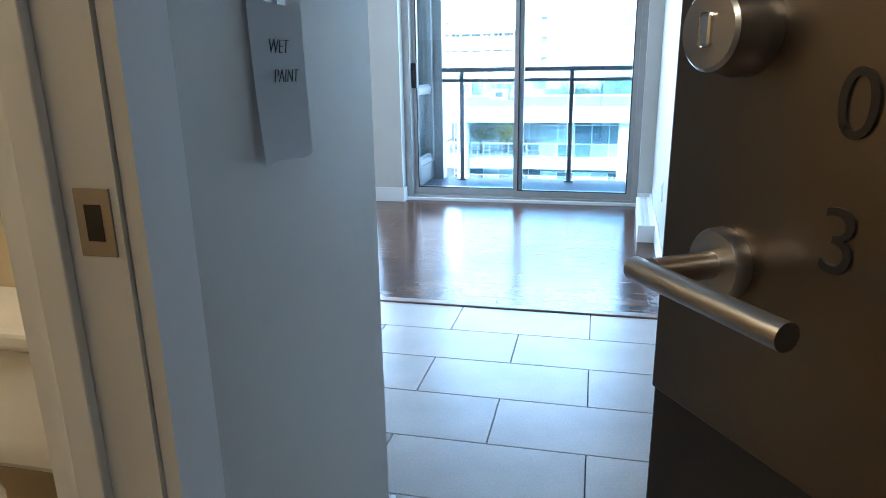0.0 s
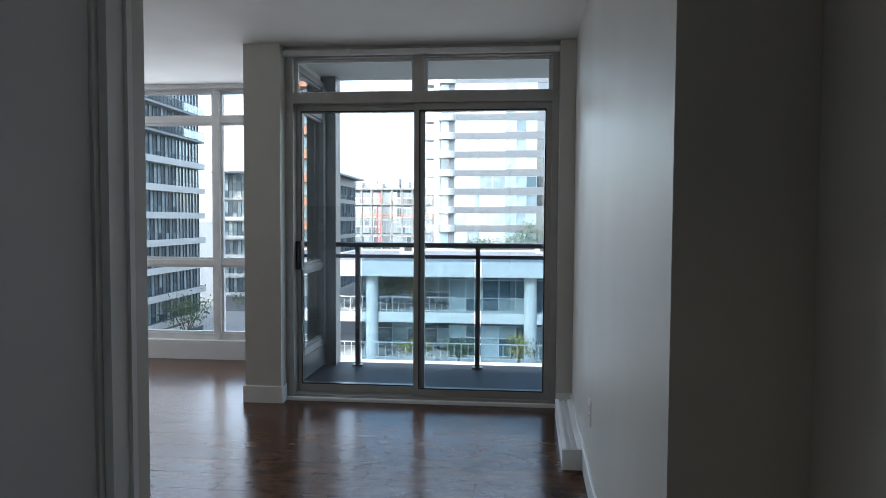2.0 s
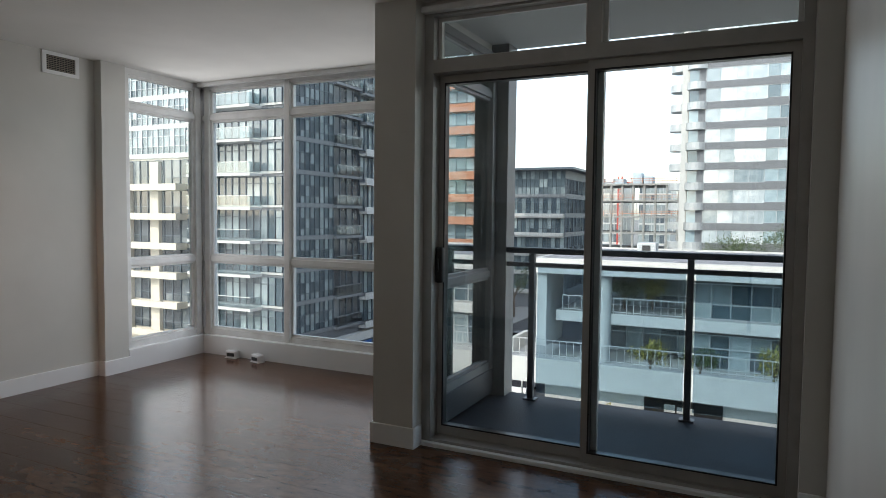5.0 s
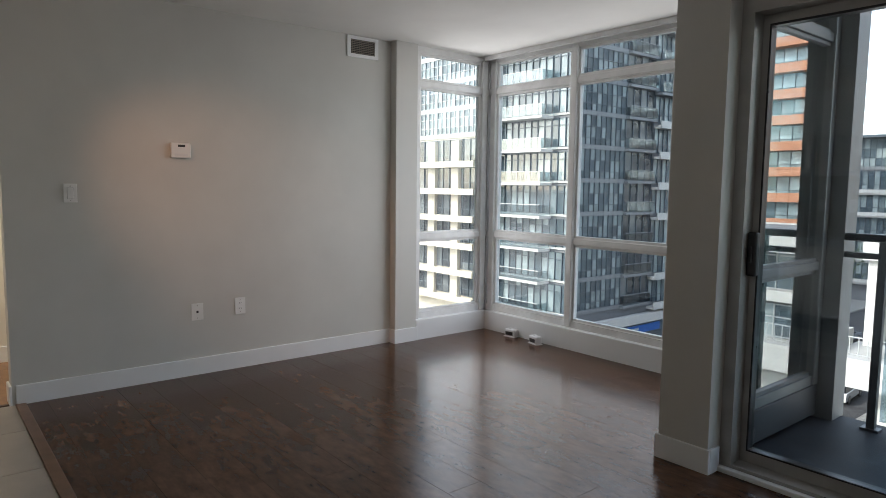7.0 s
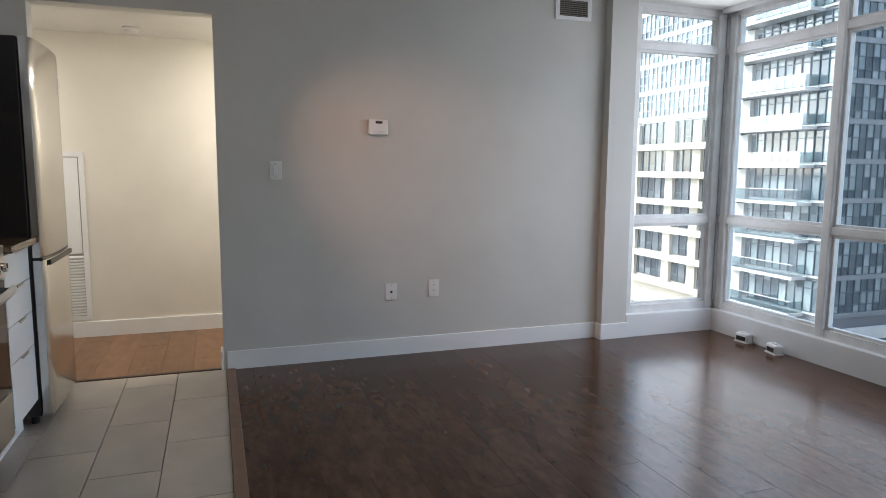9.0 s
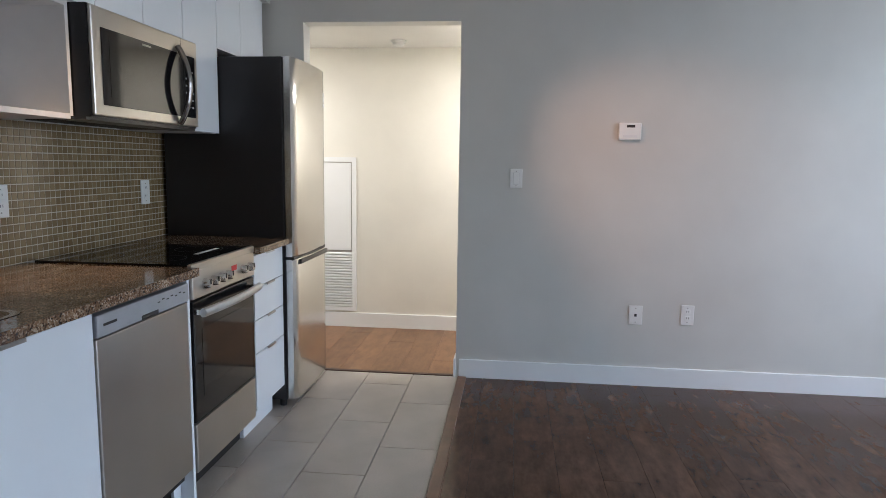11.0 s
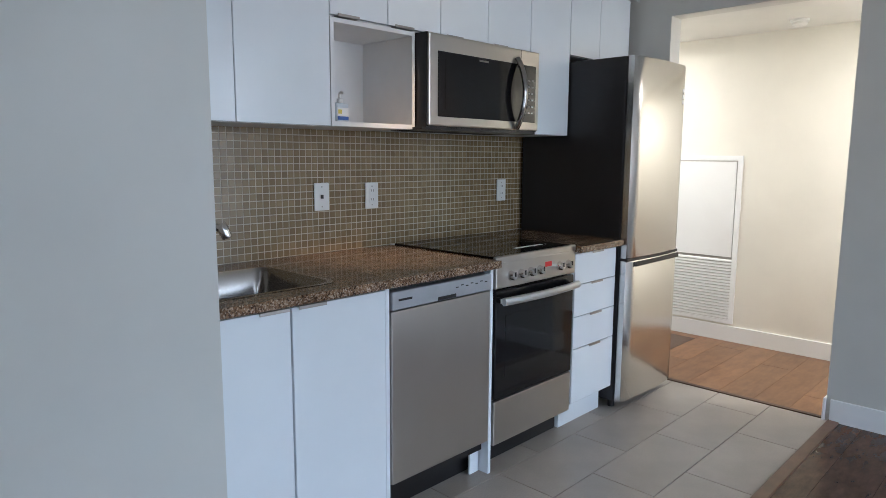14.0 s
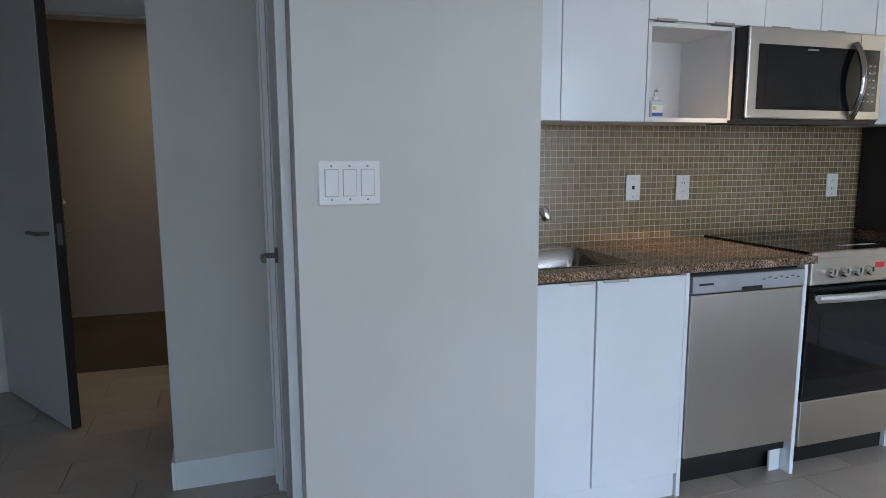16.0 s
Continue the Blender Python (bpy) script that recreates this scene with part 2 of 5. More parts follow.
PANE = glass("window_glass", (0.86, 0.9, 0.9))
RAILGLASS = glass("railing_glass", (0.6, 0.7, 0.76))
CONC = painted("concrete", (0.3, 0.3, 0.29), 0.85, 30.0, 0.5, 0.2)
# near-black blue base puts shade and sky tint into the colour; mottling is stains
CONCDARK = painted("shaded_balcony_concrete", (0.02, 0.026, 0.035), 0.62, 24.0, 0.5, 0.55)
PORCELAIN = plain("porcelain", (0.8, 0.78, 0.72), 0.12, 0, 0.02)


def mosaic_mat():
    m, t, b = mat("mosaic_glass_tile", (0.2, 0.15, 0.09), 0.16)
    info, geo, add = t.nodes.new("ShaderNodeObjectInfo"), t.nodes.new("ShaderNodeNewGeometry"), t.nodes.new("ShaderNodeMath")
    t.links.new(info.outputs["Random"], add.inputs[0])
    t.links.new(geo.outputs["Random Per Island"], add.inputs[1])
    f = t.nodes.new("ShaderNodeMath")
    f.operation = "FRACT"
    t.links.new(add.outputs["Value"], f.inputs[0])
    t.links.new(ramp(t, f.outputs["Value"], [(0.0, (0.195, 0.136, 0.068)), (0.5, (0.232, 0.164, 0.083)), (1.0, (0.275, 0.198, 0.105))]), b.inputs["Base Color"])
    return m


MOSAIC = mosaic_mat()


# ---- building blocks ----
def add_box(bm, a, b, slot=0):
    v = [bm.verts.new((x, y, z)) for z in (a[2], b[2]) for y in (a[1], b[1]) for x in (a[0], b[0])]
    for f in ((0, 2, 3, 1), (4, 5, 7, 6), (0, 1, 5, 4), (2, 6, 7, 3), (0, 4, 6, 2), (1, 3, 7, 5)):
        bm.faces.new([v[i] for i in f]).material_index = slot
    return v


def box(a, b, bevel=0.0, seg=2):
    bm = bmesh.new()
    a, b = [min(p, q) for p, q in zip(a, b)], [max(p, q) for p, q in zip(a, b)]
    add_box(bm, a, b)
    if bevel:
        bmesh.ops.bevel(bm, geom=bm.edges[:], offset=bevel, segments=seg, affect="EDGES", profile=0.5)
    return bm


def boxes(*pairs):
    bm = bmesh.new()
    for a, b in pairs:
        add_box(bm, [min(p, q) for p, q in zip(a, b)], [max(p, q) for p, q in zip(a, b)])
    return bm


def add_rod(bm, p, q, r, r2=None, seg=14, caps=True):
    p, q = Vector(p), Vector(q)
    m = Matrix.Translation((p + q) / 2) @ (q - p).to_track_quat("Z", "Y").to_matrix().to_4x4()
    bmesh.ops.create_cone(bm, cap_ends=caps, segments=seg, radius1=r, radius2=r if r2 is None else r2, depth=(q - p).length, matrix=m)


def rod(p, q, r, r2=None, seg=14):
    bm = bmesh.new()
    add_rod(bm, p, q, r, r2, seg)
    return bm


def tube(points, r, seg=10):
    """A bent round bar through the points."""
    bm = bmesh.new()
    pts = [Vector(p) for p in points]
    rings = []
    for i, p in enumerate(pts):
        d = (pts[min(i + 1, len(pts) - 1)] - pts[max(i - 1, 0)]).normalized()
        side = d.orthogonal() if i == 0 else (rings_x - d * rings_x.dot(d))
        rings_x = side.normalized()
        up = d.cross(rings_x)
        rings.append([bm.verts.new(p + r * (math.cos(k * math.tau / seg) * rings_x + math.sin(k * math.tau / seg) * up)) for k in range(seg)])
    for a, b in zip(rings, rings[1:]):
        for k in range(seg):
            bm.faces.new((a[k], a[(k + 1) % seg], b[(k + 1) % seg], b[k]))
    bm.faces.new(rings[0][::-1])
    bm.faces.new(rings[-1])
    return bm


def lathe(profile, at, seg=24, axis=None):
    """A turned shape from (radius, height) pairs."""
    bm = bmesh.new()
    m = Matrix.Translation(at) @ (Vector(axis).to_track_quat("Z", "Y").to_matrix().to_4x4() if axis else Matrix())
    rings = [[bm.verts.new(m @ Vector((r * math.cos(k * math.tau / seg), r * math.sin(k * math.tau / seg), h))) for k in range(seg)] for r, h in profile]
    for a, b in zip(rings, rings[1:]):
        for k in range(seg):
            bm.faces.new((a[k], a[(k + 1) % seg], b[(k + 1) % seg], b[k]))
    bm.faces.new(rings[0][::-1])
    bm.faces.new(rings[-1])
    return bm


def solid(name, bm, *materials, smooth=False):
    bmesh.ops.recalc_face_normals(bm, faces=bm.faces[:])
    if smooth:
        for f in bm.faces:
            f.smooth = True
    me = bpy.data.meshes.new(name)
    bm.to_mesh(me)
    bm.free()
    for m in materials:
        me.materials.append(m)
    ob = new(name, me)
    if smooth:
        me.set_sharp_from_angle(angle=radians(35))
    return ob


def part(name, bm, material, parent, label="", smooth=False):
    mats = material if isinstance(material, (list, tuple)) else [material]
    ob = solid(name, bm, *mats, smooth=smooth)
    attach(ob, parent)
    if label:
        ob["label"] = label
    return ob


def attach(ob, parent):
    """Hangs ob, built in world places, under its thing or part."""
    ob.parent = parent
    if parent.parent is None:
        ob.matrix_parent_inverse = parent.matrix_basis.inverted()


def thing(name, at, label, category, group="", kind=""):
    ob = new(name)
    ob.location = at
    ob.empty_display_size = 0.1
    return tagged(ob, label, category, group, kind)


def structure(name, bm, material, label, category):
    mats = material if isinstance(material, (list, tuple)) else [material]
    return tagged(solid(name, bm, *mats), label, category, "", "structure")


def shared(name, me, parent, at, label="", scale=None):
    """One more object on a mesh that alike pieces share."""
    ob = new(name, me)
    attach(ob, parent)
    ob.location = at
    if scale:
        ob.scale = scale
    if label:
        ob["label"] = label
    return ob


def mesh_of(name, bm, *materials):
    bmesh.ops.recalc_face_normals(bm, faces=bm.faces[:])
    me = bpy.data.meshes.new(name)
    bm.to_mesh(me)
    bm.free()
    for m in materials:
        me.materials.append(m)
    return me


# ---- the flat: walls, floors, ceilings ----
H = 2.435      # ceiling
WX = -4.87     # west wall of the living room
TY = 0.836     # edge between tiles and boards

floor = structure("floor", boxes(((-5.0, TY, -0.2), (0.1, 3.42, -0.016)), ((-5.0, 3.42, -0.2), (-2.0, 4.62, -0.016))), GROUT, "dark walnut laminate floor of the living room", "floor")
floor_tiled = structure("floor_tiled", boxes(((-4.88, -0.8, -0.2), (-1.2, TY, -0.012)), ((-1.2, -2.55, -0.2), (0.6, TY, -0.012))), GROUT, "grey beige porcelain tile floor with dark grout", "floor")
floor_hall = structure("floor_hall", boxes(((-6.12, -1.3, -0.2), (-4.885, 1.7, -0.016))), GROUT, "warm brown laminate floor of the inner hall", "floor")
structure("ceiling", boxes(((-5.0, -0.8, H), (0.6, 3.42, 2.75)), ((-5.0, 3.42, H), (-2.0, 4.65, 2.75)), ((-2.35, -2.55, H), (0.6, -0.8, 2.75))), CEIL, "white lightly textured ceiling", "ceiling")
structure("ceiling_hall", boxes(((-6.12, -1.3, 2.172), (-4.99, 1.7, 2.75))), CEIL, "low white ceiling of the inner hall", "ceiling")

wall_west = structure("wall_west", boxes(((WX - 0.12, 0.81, -0.2), (WX, 3.45, H)), ((WX - 0.12, -0.8, -0.2), (WX, -0.13, H)), ((WX - 0.12, -0.13, 2.125), (WX, 0.81, H)),
          ((WX - 0.12, 3.45, -0.2), (-4.79, 3.66, H))), WALL, "greige painted wall with a doorway and a column", "wall")
structure("wall_hall", boxes(((-6.12, -1.3, -0.2), (-6.0, 1.7, 2.75)), ((-6.0, -1.3, -0.2), (-4.99, -1.18, 2.172)), ((-6.0, 1.58, -0.2), (-4.99, 1.7, 2.172))), WALLWARM, "hall wall, its warm light put into a cream colour", "wall")
wall_kitchen = structure("wall_kitchen", boxes(((-4.87, -0.8, -0.2), (-1.885, -0.69, H)), ((-4.87, -0.69, 2.235), (-1.885, -0.335, H))), WALL, "painted kitchen wall with a bulkhead", "wall")
wall_switch = structure("wall_switch", boxes(((-1.885, -0.8, -0.2), (-1.765, 0.137, H)), ((-1.885, 0.137, -0.2), (-1.215, 0.257, H)), ((-1.335, -0.85, -0.2), (-1.215, -0.6, H)),
          ((-1.335, 0.1, -0.2), (-1.215, 0.137, H)), ((-1.335, -0.6, 2.05), (-1.215, 0.1, H)), ((-1.765, -0.8, -0.2), (-1.335, -0.75, H))), WALL, "cool white painted wall with a switch plate", "wall")
wall_entry_west = structure("wall_entry_west", boxes(((-1.215, -0.85, -0.2), (-0.81, -0.73, H)), ((-0.93, -1.435, -0.2), (-0.81, -0.85, H)), ((-0.93, -2.12, 2.05), (-0.81, -1.435, H)), ((-0.93, -2.55, -0.2), (-0.81, -2.12, H))), WALL, "painted wall of the entry passage with a bathroom doorway", "wall")
structure("wall_south", boxes(((0.178, -2.355, -0.2), (0.48, -2.215, H)), ((-0.81, -2.355, 2.115), (0.178, -2.215, H))), WALL, "painted wall round the entry door", "wall")
def lean(bm):
    """The east wall runs a little askew."""
    for v in bm.verts:
        v.co.x += (v.co.y - 1.74) * 0.041
    return bm


EXW = -0.003
wall_east = structure("wall_east", lean(boxes(((EXW, 0.225, -0.2), (EXW + 0.12, 3.42, H)))), WALL, "greige painted wall that catches the window light", "wall")
structure("wall_passage", boxes(((0.054, 0.226, -0.2), (0.34, 0.345, H)), ((0.22, -0.95, -0.2), (0.34, 0.225, H)), ((0.34, -0.95, -0.2), (0.6, -0.83, H)), ((0.48, -2.42, -0.2), (0.6, -0.95, H))), WALL, "greige painted wall of the entry passage", "wall")
structure("wall_bath", boxes(((-2.35, -2.55, -0.2), (-2.25, -0.86, H)), ((-2.25, -0.93, -0.2), (-0.93, -0.86, H)), ((-2.25, -2.55, -0.2), (-0.93, -2.45, H)), ((-0.945, -1.372, -0.2), (-0.932, -0.93, H))), painted("bath_paint", (0.6, 0.5, 0.33)), "warm beige painted bathroom wall", "wall")
structure("floor_bath", boxes(((-2.25, -2.45, -0.2), (-0.82, -0.93, -0.002))), TILE, "beige bathroom floor", "floor")
structure("pillar", boxes(((-2.165, 3.165, -0.2), (-1.912, 3.42, H))), WALL, "greige painted pillar beside the balcony door", "pillar")
structure("wall_door_head", boxes(((-1.912, 3.27, 2.405), (-0.045, 3.42, H))), WALL, "narrow wall strip over the balcony door", "wall")
structure("wall_door_side", boxes(((-0.045, 3.2, -0.2), (0.058, 3.42, H))), WALL, "narrow wall strip beside the balcony door", "wall")


def board(name, a, b, label="white painted baseboard", askew=False):
    """Baseboard with a slightly rounded top edge."""
    bm = box((*a, -0.01), (*b, 0.115), 0.004, 2)
    return tagged(solid(name, lean(bm) if askew else bm, TRIM), label, "baseboard", "", "structure")


board("baseboard", (WX, 0.83), (WX + 0.014, 3.446))
board("baseboard", (-4.79, 3.446), (-4.776, 3.672))
board("baseboard", (WX + 0.014, 3.436), (-4.776, 3.45))
board("baseboard", (WX - 0.125, 0.796), (WX + 0.014, 0.81))
board("baseboard", (-6.0, -1.18), (-5.986, 1.58))
board("baseboard", (-2.179, 3.151), (-1.898, 3.165))
board("baseboard", (-2.179, 3.165), (-2.165, 3.42))
board("baseboard", (-1.912, 3.165), (-1.898, 3.25))
board("baseboard", (EXW - 0.014, 0.225), (EXW, 3.2), askew=True)
board("baseboard", (-0.078, 0.211), (0.22, 0.225))
board("baseboard", (0.206, -0.95), (0.22, 0.211))
board("baseboard", (-1.2, -0.73), (-0.81, -0.716))
board("baseboard", (-0.81, -1.372), (-0.796, -0.716))
board("baseboard", (0.232, -2.215), (0.48, -2.201))
structure("floor_corridor", boxes(((-2.35, -4.0, -0.2), (2.6, -2.552, -0.004)), ((-0.81, -2.552, -0.012), (0.48, -2.355, -0.004))), painted("corridor_carpet", (0.09, 0.075, 0.06), 0.95, 90.0, 0.5, 0.2), "brown carpet of the building corridor", "floor")
structure("wall_corridor", boxes(((-2.35, -4.12, -0.2), (2.6, -4.0, 2.4)), ((-2.47, -4.12, -0.2), (-2.35, -2.55, 2.4)), ((2.6, -4.12, -0.2), (2.72, -2.43, 2.4)), ((0.48, -2.55, -0.2), (2.6, -2.43, 2.4)), ((0.36, -2.55, -0.2), (0.479, -2.357, 2.4))), painted("corridor_paint", (0.4, 0.37, 0.34)), "plain dim wall of the building corridor", "wall")
structure("ceiling_corridor", boxes(((-2.47, -4.12, 2.4), (2.72, -2.552, 2.75))), CEIL, "plain ceiling of the building corridor", "ceiling")
board("baseboard", (-0.045, 3.186), (0.042, 3.2))
structure("threshold", box((-4.9, -0.13, -0.01), (WX, 0.796, 0.006), 0.003), WOODEDGE, "dark threshold strip in the hall doorway", "threshold")
structure("floor_edge", box((WX, TY - 0.012, -0.01), (-0.055, TY + 0.042, 0.007), 0.005), plain("brown_edge_strip", (0.16, 0.085, 0.05), 0.35, 0, 0.2), "brown wooden edge strip between tiles and boards", "trim")


# ---- windows of the living room ----
def window_wall(name, label, along, fixed, lo, hi, stops, frame_mat, inner, pane_mat=PANE, curb=0.17, bars=(0.866, 2.136), flip=1):
    """A floor-to-ceiling window: curb, mullions at the stops, two crossbars and the panes."""
    ob = thing(name, (fixed, lo, 0) if along == "y" else (lo, fixed, 0), label, "window", "", "structure")

    def p(u, v, z):
        return (fixed + v, u, z) if along == "y" else (u, fixed + v, z)

    d = 0.035
    part("window_sill", box(p(lo, inner, -0.01), p(hi, inner + flip * 0.13, curb), 0.006), DARKALU if frame_mat is BAYPOST else TRIM, ob, "low curb under the window")
    part("window_frame", boxes((p(lo, -d, curb), p(hi, d, curb + 0.055)), (p(lo, -d, 2.385), p(hi, d, H))), frame_mat, ob)
    for z in bars:
        part("crossbar", box(p(lo, -d, z - 0.026), p(hi, d, z + 0.026), 0.006), frame_mat, ob)
    for u in stops:
        part("mullion", box(p(u - 0.032, -d - 0.012, curb), p(u + 0.032, d + 0.012, 2.4), 0.008), frame_mat, ob)
    edges = [lo] + [u for u in stops if lo + 0.05 < u < hi - 0.05] + [hi]
    for a, b in zip(edges, edges[1:]):
        for z0, z1 in ((curb + 0.055, bars[0] - 0.026), (bars[0] + 0.026, bars[1] - 0.026), (bars[1] + 0.026, 2.385)):
            part("bead", boxes((p(a + 0.032, -0.02, z0), p(a + 0.05, 0.02, z1)), (p(b - 0.05, -0.02, z0), p(b - 0.032, 0.02, z1)), (p(a + 0.05, -0.02, z1 - 0.018), p(b - 0.05, 0.02, z1)), (p(a + 0.05, -0.02, z0), p(b - 0.05, 0.02, z0 + 0.018))), frame_mat, ob)
            pane = part("pane", box(p(a + 0.04, -0.003, z0 + 0.01), p(b - 0.04, 0.003, z1 - 0.01)), pane_mat, ob)
            pane.visible_shadow = False
    return ob


window_wall("window_1", "full-height corner window with pale vinyl frames", "x", 4.53, -4.84, -2.09, (-4.77, -3.86, -2.955, -2.12), VINYL, -0.085)
window_wall("window_2", "full-height side window with pale vinyl frames", "y", -4.87, 3.66, 4.50, (3.69, 4.44), VINYL, 0.085, flip=-1)
window_wall("window_3", "dark-framed window of the bay beside the balcony", "y", -2.0, 3.42, 4.474, (3.46, 4.44), BAYPOST, -0.085, BAYPANE)
structure("corner_post", boxes(((-4.915, 4.49, 0), (-4.835, 4.575, H))), VINYL, "pale vinyl corner post of the window", "post")
structure("bay_post", boxes(((-2.09, 4.475, -0.2), (-1.868, 4.64, 2.75))), BAYPOST, "dark grey clad corner post of the bay", "post")
structure("wall_outer", boxes(((-4.99, 3.66, -3.2), (-4.90, 4.65, -0.02)), ((-4.90, 4.575, -3.2), (-2.09, 4.65, -0.02))), CONC, "concrete slab edge under the windows", "wall")
tagged(solid("blind_rail", box((-4.80, 4.40, 2.40), (-2.17, 4.44, H), 0.004), VINYL), "slim pale blind rail along the ceiling over the window", "blind rail", "", "structure")

# ---- balcony door ----
slider = thing("door_1", (-1.9, 3.34, 0), "closed aluminium sliding balcony door with transom windows", "sliding door", "", "structure")
X0, X1, XM = -1.912, -0.045, -0.985
part("door_frame", boxes(((X0, 3.27, 0), (X0 + 0.055, 3.41, 2.405)), ((X1 - 0.045, 3.27, 0), (X1, 3.41, 2.405)), ((X0 + 0.055, 3.27, 0), (X1 - 0.045, 3.41, 0.035)), ((X0 + 0.055, 3.27, 2.055), (X1 - 0.045, 3.41, 2.125)), ((X0 + 0.055, 3.27, 2.36), (X1 - 0.045, 3.41, 2.405)), ((XM - 0.035, 3.27, 2.125), (XM + 0.035, 3.41, 2.36))), ALU, slider)
part("sill_trim", box((X0, 3.235, -0.01), (X1, 3.27, 0.022), 0.006), TRIM, slider, "white strip under the door frame")
part("blind_rail", box((X0, 3.22, 2.37), (X1, 3.268, 2.404), 0.006), VINYL, slider)
for x in (-1.45, -0.95, -0.45):
    part("bracket", box((x - 0.02, 3.205, 2.375), (x + 0.02, 3.22, 2.402), 0.004), VINYL, slider)


def leaf(x0, x1, y, z0, z1, stile, rail, top):
    lf = part("door_leaf", boxes(((x0, y - 0.02, z0), (x0 + stile, y + 0.02, z1)), ((x1 - stile, y - 0.02, z0), (x1, y + 0.02, z1)), ((x0 + stile, y - 0.02, z0), (x1 - stile, y + 0.02, z0 + rail)), ((x0 + stile, y - 0.02, z1 - top), (x1 - stile, y + 0.02, z1))), ALU, slider)
    part("gasket", boxes(((x0 + stile, y - 0.024, z0 + rail), (x0 + stile + 0.008, y + 0.024, z1 - top)), ((x1 - stile - 0.008, y - 0.024, z0 + rail), (x1 - stile, y + 0.024, z1 - top)), ((x0 + stile + 0.008, y - 0.024, z0 + rail), (x1 - stile - 0.008, y + 0.024, z0 + rail + 0.008)), ((x0 + stile + 0.008, y - 0.024, z1 - top - 0.01), (x1 - stile - 0.008, y + 0.024, z1 - top))), BLACK, lf, "black rubber gasket")
    pane = part("pane", box((x0 + stile, y - 0.004, z0 + rail), (x1 - stile, y + 0.004, z1 - top)), PANE, lf)
    pane.visible_shadow = False
    return lf


leaf(X0 + 0.055, XM + 0.035, 3.375, 0.036, 2.054, 0.03, 0.054, 0.04)
leaf(XM - 0.035, X1 - 0.045, 3.325, 0.036, 2.054, 0.035, 0.05, 0.045)
for a, b in ((X0 + 0.055, XM - 0.035), (XM + 0.035, X1 - 0.045)):
    part("bead", boxes(((a, 3.33, 2.125), (a + 0.02, 3.36, 2.36)), ((b - 0.02, 3.33, 2.125), (b, 3.36, 2.36)), ((a + 0.02, 3.33, 2.125), (b - 0.02, 3.36, 2.143)), ((a + 0.02, 3.33, 2.342), (b - 0.02, 3.36, 2.36))), VINYL, slider)
    pane = part("pane", box((a + 0.01, 3.342, 2.135), (b - 0.01, 3.348, 2.35)), PANE, slider)
    pane.visible_shadow = False
grip = part("door_handle", box((-1.862, 3.315, 0.905), (-1.815, 3.356, 1.105), 0.012, 3), BLACK, slider, "black plastic pull handle")
part("latch", box((-1.846, 3.302, 0.97), (-1.832, 3.316, 1.04), 0.004), BLACK, grip)

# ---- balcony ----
structure("balcony_floor", boxes(((-2.6, 3.41, -0.25), (4.2, 4.62, -0.03))), CONCDARK, "stained concrete balcony floor, shade and sky tint put into its colour", "balcony floor")
structure("balcony_soffit", boxes(((-2.09, 3.42, 2.5), (4.2, 4.66, 2.75))), CEIL, "pale concrete underside of the balcony above", "ceiling")
structure("balcony_wall", boxes(((0.15, 3.42, -0.25), (4.2, 3.55, 2.5)), ((4.1, 3.55, -0.25), (4.2, 4.6, 2.5))), CONC, "plain wall closing the balcony", "wall")
railing = thing("balcony_railing", (-1.9, 4.42, -0.03), "dark grey metal balcony railing with glass infill", "railing")
part("top_rail", box((-1.868, 4.465, 1.018), (4.1, 4.525, 1.06), 0.01), DARKALU, railing)
part("middle_rail", box((-1.868, 4.48, 0.922), (4.1, 4.51, 0.955), 0.005), DARKALU, railing)
for i in range(6):
    x = -1.675 + i * 1.055
    part("post", boxes(((x - 0.02, 4.475, -0.03), (x + 0.02, 4.515, 1.02)), ((x - 0.045, 4.46, -0.03), (x + 0.045, 4.53, -0.018))), DARKALU, railing)
    g = part("glass_panel", box((x + 0.03, 4.521, 0.02), (x + 1.025, 4.527, 0.92)), RAILGLASS, railing)
    g.visible_shadow = False
# unseen mass added above and behind the flat to block the sun
structure("sun_block_mass", boxes(((-9, -14, 2.75), (12, 3.42, 16)), ((-9, -14, -14), (12, -13.9, 2.75)), ((-6.3, -14, -14), (-6.13, 3.6, 2.75)), ((-9, 3.36, 2.76), (4.2, 4.62, 16))), CONC, "plain unseen building mass added to keep the sun off the balcony", "wall")


# ---- doors of the passage ----
def lever(parent, at, way, out, length=0.115, metal=NICKEL):
    """A round rose with a straight lever; way: along the door, out: off its face."""
    at, way, out = Vector(at), Vector(way), Vector(out)
    rose = part("rose", lathe([(0.029, 0), (0.029, 0.006), (0.026, 0.01), (0.012, 0.011)], at, 24, out), metal, parent, smooth=True)
    part("lever", tube([at + out * 0.008, at + out * 0.042, at + out * 0.052 + way * 0.008, at + out * 0.055 + way * 0.03, at + out * 0.055 + way * length], 0.0095, 12), metal, parent, "satin nickel lever", smooth=True)
    return rose


entry = thing("door_2", (0.125, -2.235, 0), "dark entry door standing open with a steel number plate", "door", "", "structure")
part("door_frame", boxes(((-0.808, -2.365, 0), (-0.745, -2.205, 2.115)), ((0.13, -2.365, 0), (0.178, -2.205, 2.115)), ((-0.745, -2.365, 2.06), (0.13, -2.205, 2.115))), DOORP, entry)
part("casing", boxes(((0.14, -2.205, 0), (0.23, -2.191, 2.17)), ((-0.806, -2.205, 2.075), (0.14, -2.191, 2.17))), DOORP, entry)
part("strike_plate", box((-0.745, -2.275, 0.92), (-0.742, -2.245, 1.02), 0.001), DARKNICKEL, entry)
